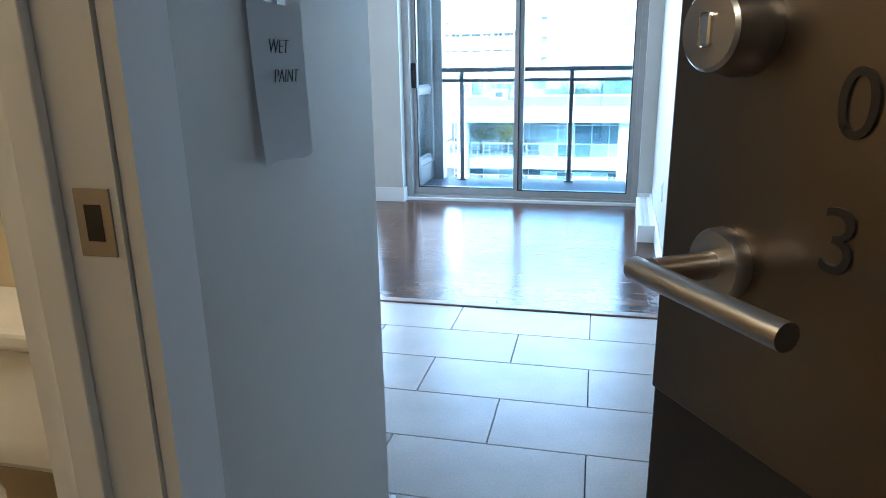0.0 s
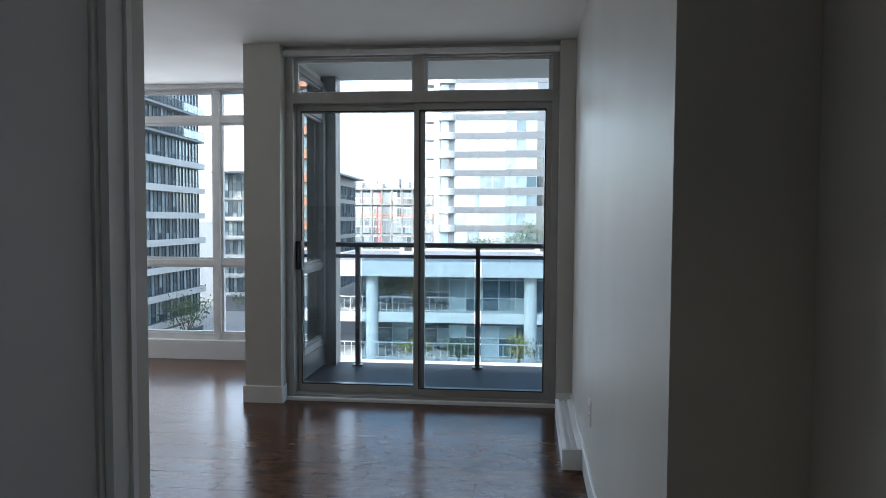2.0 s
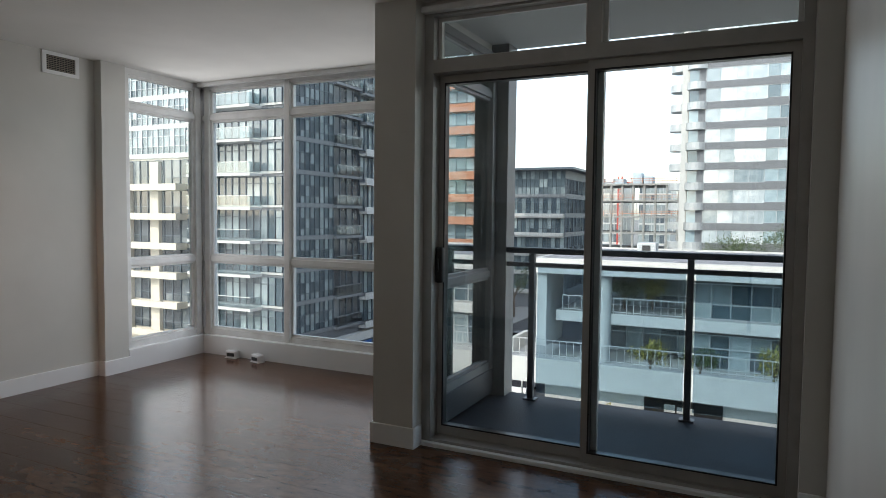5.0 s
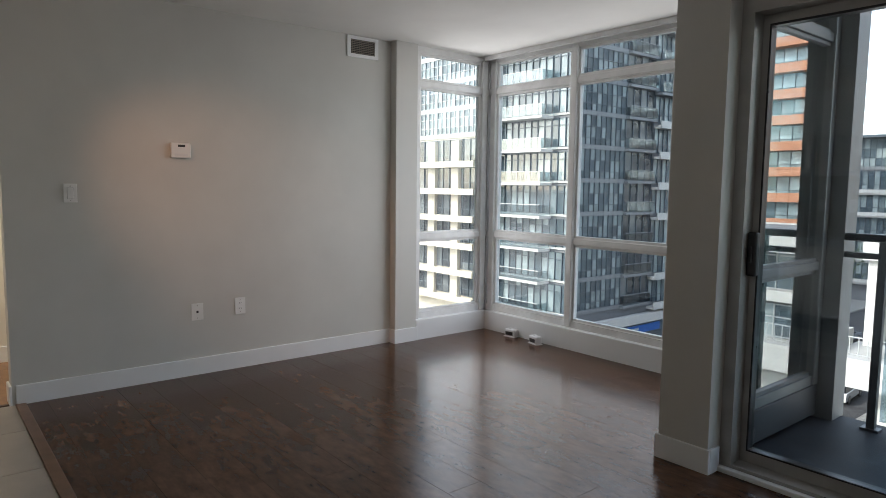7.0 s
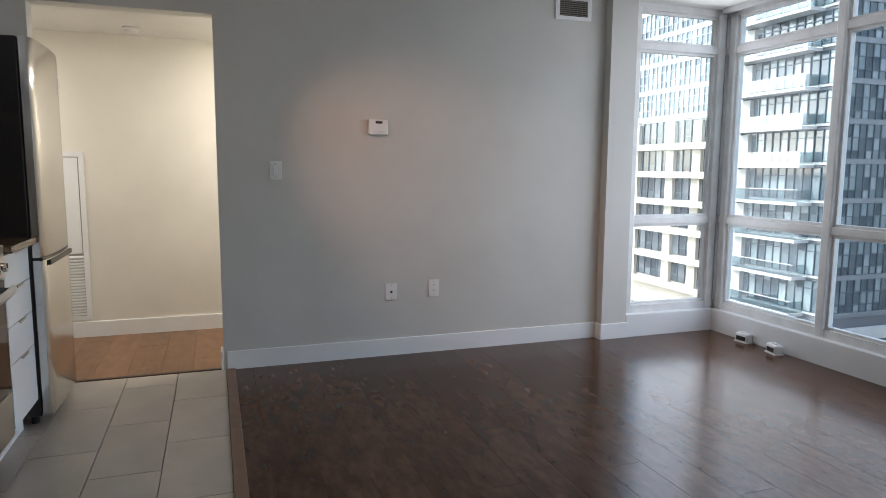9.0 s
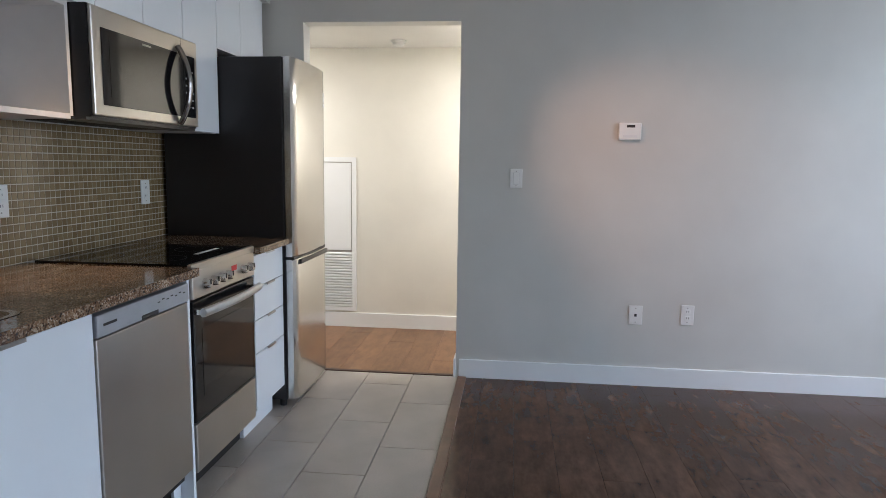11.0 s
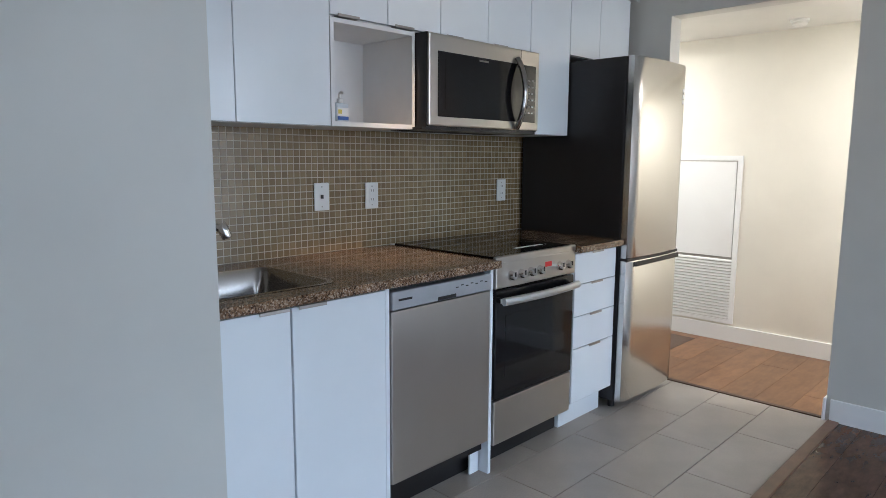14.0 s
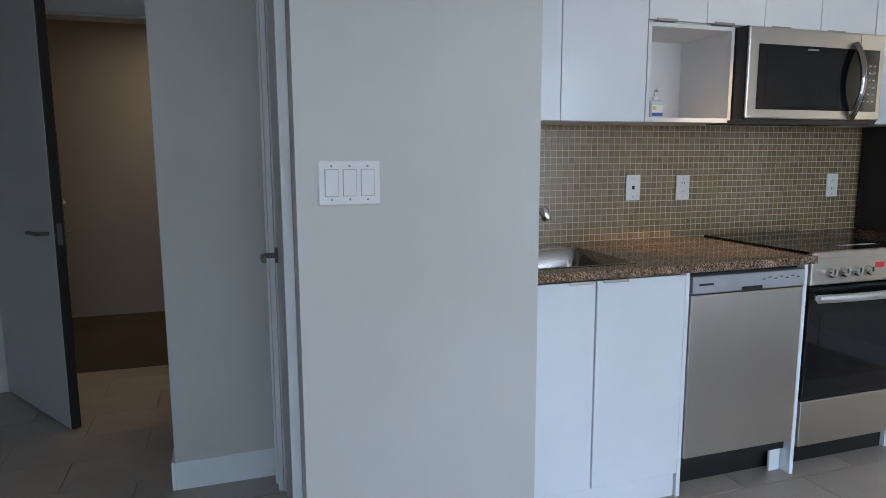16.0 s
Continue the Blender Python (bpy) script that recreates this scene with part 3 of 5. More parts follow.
# the leaf swings into the passage: u runs from its free edge to the hinges, outer face at v = 0
FREE, HINGE = Vector((-0.335, -1.505, 0)), Vector((0.125, -2.235, 0))
U = (HINGE - FREE).normalized()
DOORM = Matrix(((U.x, -U.y, 0, FREE.x), (U.y, U.x, 0, FREE.y), (0, 0, 1, 0), (0, 0, 0, 1)))
DW = (HINGE - FREE).length


def on_door(name, bm, material, parent, label="", smooth=False):
    bm.transform(DOORM)
    return part(name, bm, material, parent, label, smooth)


# brown tint puts the reflected warm corridor light into the steel colour
NUMPLATE = brushed("warm_lit_steel_plate", (0.18, 0.15, 0.122), 0.3, 0, 2.0)
slab_ = on_door("door_leaf", box((0, 0, 0.008), (DW, 0.045, 2.055), 0.003), plain("dark_door_paint", (0.008, 0.0075, 0.008), 0.5), entry, "near-black outer face of the door leaf")
on_door("inner_face", box((0.002, 0.045, 0.01), (DW - 0.002, 0.047, 2.052)), DOORP, slab_, "white painted inner face")
kp = on_door("number_plate", box((0.003, -0.004, 0.842), (0.215, 0.001, 1.42), 0.0015, 2), NUMPLATE, slab_, "brushed steel plate with dark numerals")
HU, HZ = 0.062, 0.952
on_door("rose", lathe([(0.022, 0), (0.022, 0.007), (0.02, 0.01), (0.01, 0.011)], (HU, -0.004, HZ), 28, (0, -1, 0)), NICKEL, slab_, "", True)
on_door("lever", tube([(HU, -0.01, HZ), (HU, -0.036, HZ), (HU, -0.056, HZ)], 0.0085, 14), NICKEL, slab_, "satin nickel lever neck", True)
on_door("grip", tube([(HU - 0.012, -0.06, HZ), (HU, -0.06, HZ), (HU + 0.05, -0.06, HZ), (HU + 0.1, -0.06, HZ)], 0.0072, 16), NICKEL, slab_, "straight satin nickel lever grip", True)
lockb = on_door("deadbolt", lathe([(0.025, 0), (0.025, 0.01), (0.0235, 0.013), (0.022, 0.026), (0.02, 0.028), (0.005, 0.0285)], (HU, -0.004, 1.085), 32, (0, -1, 0)), NICKEL, slab_, "round satin nickel deadbolt cylinder", True)
on_door("key_slot", box((HU - 0.0045, -0.0342, 1.076), (HU + 0.0045, -0.0322, 1.094), 0.002), CHROME, lockb)
on_door("lever", tube([(HU, 0.047, HZ), (HU, 0.085, HZ), (HU + 0.01, 0.095, HZ), (HU + 0.12, 0.097, HZ)], 0.0095, 12), DARKNICKEL, slab_, "inner lever", True)
on_door("latch_plate", box((-0.0015, 0.012, 0.9), (0.001, 0.034, 1.0)), DARKNICKEL, slab_)
for z in (0.25, 1.03, 1.85):
    on_door("hinge", rod((DW + 0.006, 0.05, z - 0.05), (DW + 0.006, 0.05, z + 0.05), 0.007), NICKEL, slab_)
closer = on_door("door_closer", box((DW - 0.34, 0.047, 1.965), (DW - 0.09, 0.1, 2.02), 0.008), NICKEL, slab_, "grey metal door closer")

closet = thing("door_3", (-1.25, 0.1, 0), "closed white closet door with a satin lever in a white casing", "door", "", "structure")
part("door_frame", boxes(((-1.335, -0.6, 0), (-1.215, -0.57, 2.05)), ((-1.335, 0.07, 0), (-1.215, 0.1, 2.05)), ((-1.335, -0.57, 2.02), (-1.215, 0.07, 2.05))), TRIM, closet)
part("casing", boxes(((-1.213, -0.665, 0), (-1.195, -0.585, 2.1)), ((-1.213, 0.085, 0), (-1.195, 0.165, 2.1)), ((-1.213, -0.585, 2.035), (-1.195, 0.085, 2.1))), TRIM, closet)
part("casing_bead", boxes(((-1.195, -0.662, 0), (-1.187, -0.643, 2.098)), ((-1.195, 0.143, 0), (-1.187, 0.162, 2.098))), TRIM, closet)
part("door_leaf", box((-1.255, -0.566, 0.01), (-1.219, 0.066, 2.016), 0.003), DOORP, closet)
lever(closet, (-1.219, -0.5, 0.95), (0, 1, 0), (1, 0, 0), 0.115, DARKNICKEL)

bath = thing("door_4", (-0.87, -1.45, 0), "bathroom doorway with white casing and metal strike plate", "doorway", "", "structure")
part("door_frame", boxes(((-0.93, -1.455, 0), (-0.81, -1.435, 2.05)), ((-0.93, -2.12, 0), (-0.81, -2.1, 2.05)), ((-0.93, -2.1, 2.03), (-0.81, -1.455, 2.05))), TRIM, bath)
part("casing", boxes(((-0.808, -1.45, 0), (-0.79, -1.375, 2.1)), ((-0.808, -2.155, 2.035), (-0.79, -1.45, 2.1)), ((-0.808, -2.155, 0), (-0.79, -2.1, 2.035))), TRIM, bath)
part("door_stop", box((-0.905, -1.468, 0), (-0.87, -1.455, 2.03), 0.002), TRIM, bath)
part("strike_plate", boxes(((-0.856, -1.4575, 0.90), (-0.818, -1.4550, 0.965))), NICKEL, bath, "worn metal strike plate")
part("strike_hole", boxes(((-0.846, -1.4582, 0.915), (-0.828, -1.4576, 0.95))), SLOT, bath)
part("outside_casing", boxes(((-0.95, -1.45, 0), (-0.932, -1.375, 2.1))), TRIM, bath)

toilet = thing("toilet", (-1.35, -1.15, 0), "white porcelain toilet with closed lid under warm light", "toilet")
part("tank", box((-1.72, -1.12, 0.36), (-1.2, -0.94, 0.615), 0.02, 3), PORCELAIN, toilet)
part("tank_lid", box((-1.74, -1.14, 0.615), (-1.18, -0.932, 0.655), 0.012, 3), PORCELAIN, toilet)
part("bowl", lathe([(0.12, 0), (0.11, 0.12), (0.15, 0.26), (0.19, 0.35), (0.19, 0.365)], (-1.46, -1.36, 0), 32), PORCELAIN, toilet, "", True)
part("lid", lathe([(0.195, 0.0), (0.2, 0.012), (0.19, 0.028), (0.1, 0.034)], (-1.46, -1.35, 0.366), 32), PORCELAIN, toilet, "", True)
part("flush_lever", tube([(-1.65, -1.12, 0.57), (-1.65, -1.145, 0.57), (-1.58, -1.15, 0.565)], 0.006), CHROME, toilet)

# ---- paper notice on the passage wall ----
notice = thing("paper_notice", (-0.79, -1.22, 1.1), "white paper sheet with handwritten words taped to the wall", "notice")
bm = bmesh.new()
n = 8
top, bot = 1.162, 0.947
rows = []
for j in range(n + 1):
    f = j / n
    z = top + (bot - top) * f
    lift = 0.004 + 0.009 * f * f
    rows.append([bm.verts.new((-0.808 + lift * (1.0 - 0.5 * (i / 6)), -1.197 + 0.16 * i / 6, z + 0.004 * math.sin(i))) for i in range(7)])
for a, b in zip(rows, rows[1:]):
    for i in range(6):
        bm.faces.new((a[i], a[i + 1], b[i + 1], b[i]))
bmesh.ops.solidify(bm, geom=bm.faces[:], thickness=0.0006)
part("sheet", bm, PAPER, notice, smooth=True)
for y in (-1.155, -1.115):
    part("tape", boxes(((-0.8095, y, 1.152), (-0.8035, y + 0.025, 1.177))), NICKEL, notice, "grey strip of tape")


def words(name, text, at, size, turn, material, parent, thick=0.0006, slant=0.25, fat=-0.0007):
    """Built-in-font lettering as a thin mesh."""
    cu = bpy.data.curves.new(name, "FONT")
    cu.offset, cu.shear = fat, slant
    cu.body, cu.size, cu.extrude, cu.align_x, cu.align_y = text, size, thick, "CENTER", "CENTER"
    tmp = bpy.data.objects.new(name, cu)
    me = bpy.data.meshes.new_from_object(tmp)
    bpy.data.objects.remove(tmp)
    me.transform(Matrix.Translation(at) @ turn.to_matrix().to_4x4())
    me.materials.append(material)
    ob = new(name, me)
    attach(ob, parent)
    return ob


EAST = Euler((radians(90), 0, radians(90)))
words("lettering", "WET", (-0.7995, -1.13, 1.097), 0.027, EAST, INK, notice)
DTURN = (DOORM.to_3x3() @ Euler((radians(90), 0, 0)).to_matrix()).to_euler()
for ch, z in (("0", 1.047), ("3", 0.981)):
    words("numeral", ch, DOORM @ Vector((0.135, -0.0045, z)), 0.048, DTURN, BLACK, slab_, 0.001, 0.0, -0.0002)
on_door("numeral_bar", box((0.139, -0.0055, 1.094), (0.144, -0.004, 1.128)), BLACK, slab_, "dark stroke of a third numeral")
words("lettering", "PAINT", (-0.7985, -1.115, 1.059), 0.026, EAST, INK, notice)


# ---- wall plates, thermostat, vents ----
def plate(name, label, at, u, out, w, h, kind, group=""):
    """A wall plate with its screws and its rockers or sockets. u: along the wall."""
    at, u, out = Vector(at), Vector(u), Vector(out)
    ob = thing(name, at, label, name.replace("_", " "), group)

    def slab(a, b, c, d, t0, t1, bev=0.0):
        p = at + u * a + Vector((0, 0, c)) + out * t0
        q = at + u * b + Vector((0, 0, d)) + out * t1
        return box(p, q, bev)

    part("plate", slab(-w / 2, w / 2, -h / 2, h / 2, 0, 0.006, 0.0025), PLASTW, ob)
    gangs = kind.count("s") or 1
    for g in range(gangs):
        c = (g - (gangs - 1) / 2) * 0.046
        if "s" in kind:
            part("rocker", slab(c - 0.0165, c + 0.0165, -0.033, 0.033, 0.006, 0.0095, 0.0015), PLASTW, ob)
            part("rocker_gap", slab(c - 0.0177, c + 0.0177, -0.0343, 0.0343, 0.0055, 0.0064), GAP, ob)
        elif kind == "o":
            for z in (-0.02, 0.02):
                so = part("socket", slab(-0.0165, 0.0165, z - 0.0145, z + 0.0145, 0.006, 0.008, 0.001), PLASTW, ob)
                part("slots", boxes(*[((at + u * (x - 0.0012) + Vector((0, 0, z - 0.002)) + out * 0.008), (at + u * (x + 0.0012) + Vector((0, 0, z + 0.008)) + out * 0.0084)) for x in (-0.006, 0.006)]), SLOT, so)
        else:
            part("jack", slab(-0.007, 0.007, -0.008, 0.008, 0.006, 0.009, 0.001), SLOT if kind == "c" else PLASTW, ob)
        for z in (-0.042, 0.042):
            part("screw", lathe([(0.0032, 0), (0.0032, 0.001), (0.001, 0.0015)], at + u * c + Vector((0, 0, z)) + out * 0.006, 10, out), NICKEL, ob)
    return ob


N, S, E_, W_ = (0, 1, 0), (0, -1, 0), (1, 0, 0), (-1, 0, 0)
plate("light_switch", "white triple rocker switch plate on the pale wall", (-1.349, 0.257, 1.24), W_, N, 0.158, 0.112, "sss")
plate("light_switch", "white single rocker switch on the greige wall", (WX, 1.15, 1.225), N, E_, 0.072, 0.112, "s")
plate("wall_outlet", "white duplex outlet low on the greige wall", (WX, 2.174, 0.44), N, E_, 0.075, 0.118, "o", "low wall outlets")
plate("cable_outlet", "white cable jack plate low on the greige wall", (WX, 1.876, 0.43), N, E_, 0.08, 0.115, "c")
plate("wall_outlet", "white outlet plate low on the bright side wall", (EXW + 0.0066, 1.9, 0.37), S, W_, 0.075, 0.118, "o", "low wall outlets")

thermo = thing("thermostat", (WX, 1.79, 1.5), "white square thermostat on the greige wall", "thermostat")
part("body", box((WX, 1.726, 1.455), (WX + 0.028, 1.852, 1.552), 0.006, 3), PLASTW, thermo)
part("display", box((WX + 0.028, 1.77, 1.525), (WX + 0.0288, 1.815, 1.54)), SLOT, thermo, "small dark display")
part("button_row", box((WX + 0.028, 1.75, 1.468), (WX + 0.0295, 1.83, 1.482), 0.0006), INNERW, thermo)

vent = thing("wall_vent", (WX, 3.18, 2.35), "square white air vent with dark slats near the ceiling", "vent")
part("frame", boxes(((WX, 3.043, 2.272), (WX + 0.012, 3.073, 2.43)), ((WX, 3.293, 2.272), (WX + 0.012, 3.323, 2.43)), ((WX, 3.073, 2.272), (WX + 0.012, 3.293, 2.297)), ((WX, 3.073, 2.405), (WX + 0.012, 3.293, 2.43))), TRIM, vent)
part("backing", boxes(((WX - 0.0, 3.073, 2.297), (WX + 0.002, 3.293, 2.405))), SLOT, vent)
for i in range(8):
    z = 2.303 + i * 0.0132
    part("slat", boxes(((WX + 0.003, 3.073, z), (WX + 0.01, 3.293, z + 0.004))), VENTSLAT, vent)
for i in range(10):
    y = 3.09 + i * 0.0205
    part("slat", boxes(((WX + 0.0025, y, 2.297), (WX + 0.006, y + 0.002, 2.405))), VENTSLAT, vent)

heater = thing("floor_grille", (-0.03, 2.6, 0), "low white floor register with a slotted top along the wall", "heater")
part("body", lean(boxes(((-0.118, 2.14, 0), (-0.11, 3.08, 0.105)), ((-0.0255, 2.14, 0), (-0.018, 3.08, 0.105)), ((-0.11, 2.14, 0), (-0.0255, 2.15, 0.105)), ((-0.11, 3.07, 0), (-0.0255, 3.08, 0.105)), ((-0.11, 2.15, 0), (-0.0255, 3.07, 0.07)))), TRIM, heater)
part("well", lean(boxes(((-0.109, 2.151, 0.071), (-0.0265, 3.069, 0.074)))), SLOT, heater)
part("rim", lean(boxes(((-0.11, 2.15, 0.1), (-0.094, 3.07, 0.107)), ((-0.042, 2.15, 0.1), (-0.0255, 3.07, 0.107)), ((-0.07, 2.15, 0.1), (-0.065, 3.07, 0.107)))), TRIM, heater)
for i in range(45):
    y = 2.165 + i * 0.02
    part("slat", lean(boxes(((-0.094, y, 0.094), (-0.042, y + -0.0255, 0.102)))), TRIM, heater)


SILVER = plain("silver_plastic", (0.78, 0.78, 0.78), 0.3)


def gadget(at, turn):
    ob = thing("desk_clock", at, "small silver digital clock standing on the floor by the window", "clock", "clocks by the window")
    m = Matrix.Translation(at) @ Matrix.Rotation(radians(turn), 4, "Z")
    for nm, bm, mt in (("case", box((-0.055, -0.032, 0.006), (0.055, 0.032, 0.07), 0.014, 3), SILVER), ("screen", box((-0.038, -0.0335, 0.018), (0.038, -0.032, 0.048), 0.0005, 1), SLOT), ("button", box((-0.02, -0.012, 0.07), (0.02, 0.012, 0.076), 0.002), PLASTW), ("base", box((-0.058, -0.036, 0), (0.058, 0.036, 0.01), 0.003), SILVER)):
        bm.transform(m)
        part(nm, bm, mt, ob)


gadget((-4.40, 4.405, 0), 8)
gadget((-4.09, 4.375, 0), -12)

# ---- inner hall ----
panel = thing("louvred_panel", (-6.0, -0.35, 0.75), "white access panel with louvres in its lower half", "panel")
part("frame", boxes(((-6.0, -0.62, 0.13), (-5.985, -0.59, 1.345)), ((-6.0, -0.118, 0.13), (-5.985, -0.085, 1.345)), ((-6.0, -0.59, 1.31), (-5.985, -0.118, 1.345)), ((-6.0, -0.59, 0.13), (-5.985, -0.118, 0.16))), TRIM, panel)
part("door", boxes(((-6.0, -0.583, 0.618), (-5.988, -0.125, 1.303))), TRIM, panel)
part("backing", boxes(((-6.0, -0.59, 0.16), (-5.997, -0.118, 1.31))), plain("panel_shadow_gap", (0.42, 0.4, 0.37), 0.7), panel)
for i in range(20):
    z = 0.165 + i * 0.022
    bm = bmesh.new()
    v = [bm.verts.new(p) for p in ((-5.997, -0.588, z + 0.008), (-5.984, -0.588, z), (-5.984, -0.12, z), (-5.997, -0.12, z + 0.008), (-5.997, -0.588, z + 0.017), (-5.984, -0.588, z + 0.009), (-5.984, -0.12, z + 0.009), (-5.997, -0.12, z + 0.017))]
    for f in ((0, 1, 2, 3), (7, 6, 5, 4), (0, 4, 5, 1), (1, 5, 6, 2), (2, 6, 7, 3), (3, 7, 4, 0)):
        bm.faces.new([v[k] for k in f])
    part("slat", bm, TRIM, panel)
smoke = thing("smoke_detector", (-5.71, 0.295, 2.17), "round white smoke detector on the hall ceiling", "smoke detector")
part("base", lathe([(0.055, 0), (0.055, 0.012), (0.05, 0.016)], (-5.71, 0.295, 2.172), 28, (0, 0, -1)), PLASTW, smoke, "", True)
part("cover", lathe([(0.045, 0), (0.043, 0.014), (0.03, 0.022), (0.01, 0.024)], (-5.71, 0.295, 2.156), 28, (0, 0, -1)), PLASTW, smoke, "", True)
cap = thing("smoke_detector", (-1.25, 2.2, H), "round white smoke detector on the living room ceiling", "smoke detector")
part("base", lathe([(0.066, 0), (0.066, 0.01), (0.06, 0.016)], (-1.25, 2.2, H), 28, (0, 0, -1)), PLASTW, cap, "", True)
part("cover", lathe([(0.055, 0), (0.05, 0.014), (0.03, 0.022), (0.008, 0.024)], (-1.25, 2.2, H - 0.012), 28, (0, 0, -1)), PLASTW, cap, "", True)
# added fixtures, never in view, to carry the hall fill lamps
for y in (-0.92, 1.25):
    hl = thing("unseen_ceiling_light", (-5.3, y, 2.17), "round hall ceiling light added out of view for the fill glow", "ceiling light", "hall ceiling lights")
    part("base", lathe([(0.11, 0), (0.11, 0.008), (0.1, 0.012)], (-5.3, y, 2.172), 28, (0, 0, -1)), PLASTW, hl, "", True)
cl = thing("unseen_ceiling_light", (-0.9, -3.2, 2.4), "round corridor ceiling light with a metal rim", "ceiling light")
part("base", lathe([(0.17, 0), (0.17, 0.03), (0.16, 0.045)], (-0.9, -3.2, 2.4), 28, (0, 0, -1)), PLASTW, cl, "", True)

# ---- kitchen track light ----
track = thing("track_light", (-3.2, 0.25, H), "ceiling track light with two lit spot heads", "track light")
part("track", box((-3.75, 0.235, H - 0.03), (-2.85, 0.27, H), 0.004), PLASTW, track)
BULB, bt, bb = mat("lit_bulb", (1, 0.9, 0.7), 0.4)
bb.inputs["Emission Color"].default_value, bb.inputs["Emission Strength"].default_value = (1.0, 0.72, 0.42, 1), 12
for at, aim in (((-3.46, 0.25, H - 0.09), (-4.87, 1.72, 1.35)), ((-3.06, 0.25, H - 0.09), (-3.0, -0.5, 0.92))):
    d = (Vector(aim) - Vector(at)).normalized()
    part("stem", rod((at[0], at[1], H - 0.03), at, 0.008), PLASTW, track)
    hd = part("spot_head", lathe([(0.026, -0.05), (0.03, -0.045), (0.034, 0.03), (0.034, 0.05), (0.028, 0.05)], at, 20, d), PLASTW, track, "", True)
    part("bulb", lathe([(0.024, 0), (0.02, 0.006), (0.008, 0.008)], Vector(at) + d * 0.046, 16, d), BULB, hd, "glowing warm bulb")


# ---- kitchen ----
def cabinet(name, label, x0, x1, y0, y1, z0, z1, doors, group, handle="", kick=False):
    """A cabinet unit: body, glossy fronts at the y1 side, and slim edge pulls. doors: (x0, x1, z0, z1)."""
    ob = thing(name, ((x0 + x1) / 2, y0, z0), label, "cabinet", group)
    part("body", box((x0, y0, z0), (x1, y1 - 0.02, z1)), INNERW, ob)
    for a, b, c, d in doors:
        fr = part("drawer_front" if handle == "drawer" else "door", box((a + 0.0015, y1 - 0.019, c + 0.0015), (b - 0.0015, y1, d - 0.0015), 0.0015, 1), GLOSSW, ob)
        if handle:
            w = min(0.1, (b - a) * 0.35)
            if handle == "up":
                part("edge_pull", boxes(((b - w - 0.03, y1 - 0.015, c - 0.004), (b - 0.03, y1 + 0.012, c - 0.001)), ((b - w - 0.03, y1 + 0.009, c - 0.001), (b - 0.03, y1 + 0.012, c + 0.006))), NICKEL, fr, "slim metal edge pull")
            elif handle == "base":
                part("edge_pull", boxes(((b - w - 0.03, y1 - 0.015, d), (b - 0.03, y1 + 0.012, d + 0.0025)), ((b - w - 0.03, y1 + 0.009, d - 0.008), (b - 0.03, y1 + 0.012, d))), NICKEL, fr, "slim metal edge pull")
            else:
                m = (a + b) / 2
                part("edge_pull", boxes(((m - 0.05, y1 - 0.015, d), (m + 0.05, y1 + 0.01, d + 0.0025)), ((m - 0.05, y1 + 0.007, d - 0.007), (m + 0.05, y1 + 0.01, d))), NICKEL, fr, "slim metal edge pull")
    if kick:
        part("toe_kick", box((x0, y0, 0.0), (x1, y1 - 0.07, z0)), GLOSSW, ob)
    return ob


BY = -0.69
cabinet("base_cabinet", "glossy white sink base cabinet with two doors", -2.635, -1.89, BY, -0.035, 0.1, 0.715, [], "base cabinets", kick=True)
sinkcab = [o for o in scene.objects if o.name.startswith("base_cabinet")][0]
for a, b in ((-2.635, -2.262), (-2.258, -1.89)):
    d = part("door", box((a + 0.0015, -0.054, 0.1), (b - 0.0015, -0.035, 0.872), 0.0015, 1), GLOSSW, sinkcab)
    e = b if a < -2.3 else a + 0.13
    part("edge_pull", boxes(((e - 0.12, -0.05, 0.873), (e - 0.02, -0.022, 0.8755)), ((e - 0.12, -0.026, 0.865), (e - 0.02, -0.022, 0.873))), NICKEL, d, "slim metal edge pull")
part("plinth", box((-2.635, -0.12, 0.0), (-1.89, -0.054, 0.1)), GLOSSW, sinkcab)
for x in (-2.635, -1.908):
    part("side_rail", box((x, BY, 0.715), (x + 0.018, -0.055, 0.88)), INNERW, sinkcab)
for x, g in ((-2.647, 0.018), (-3.207, 0.018)):
    tagged(solid("side_panel", box((x - g / 2, BY, 0.0), (x + g / 2, -0.04, 0.883), 0.001, 1), GLOSSW), "white panel between the kitchen appliances", "panel", "appliance side panels")

dw = thing("dishwasher", (-2.95, -0.3, 0), "stainless steel built-in dishwasher with a grey control strip", "dishwasher")
part("tub", box((-3.195, BY, 0.1), (-2.66, -0.075, 0.868)), BLACK, dw)
part("door", box((-3.194, -0.075, 0.15), (-2.662, -0.036, 0.79), 0.004, 2), STEEL, dw)
ctl = part("control_strip", box((-3.194, -0.078, 0.795), (-2.662, -0.03, 0.862), 0.005, 2), plain("grey_panel", (0.42, 0.44, 0.47), 0.35, 0.4), dw, "grey control strip")
part("grip_recess", box((-2.985, -0.0335, 0.797), (-2.885, -0.0285, 0.812), 0.002, 1), BLACK, ctl, "black grip recess")
part("badge", boxes(((-2.755, -0.0302, 0.826), (-2.69, -0.0292, 0.834))), BLACK, ctl)
for i in range(7):
    part("print_mark", boxes(((-3.165 + i * 0.028, -0.0302, 0.832 + 0.006 * (i % 2)), (-3.15 + i * 0.028, -0.0294, 0.836 + 0.006 * (i % 2)))), SLOT, ctl)
part("toe_kick", box((-3.194, -0.2, 0.0), (-2.662, -0.13, 0.145)), BLACK, dw)
part("leg_filler", box((-3.194, -0.1, 0.0), (-3.14, -0.09, 0.1)), GLOSSW, dw)

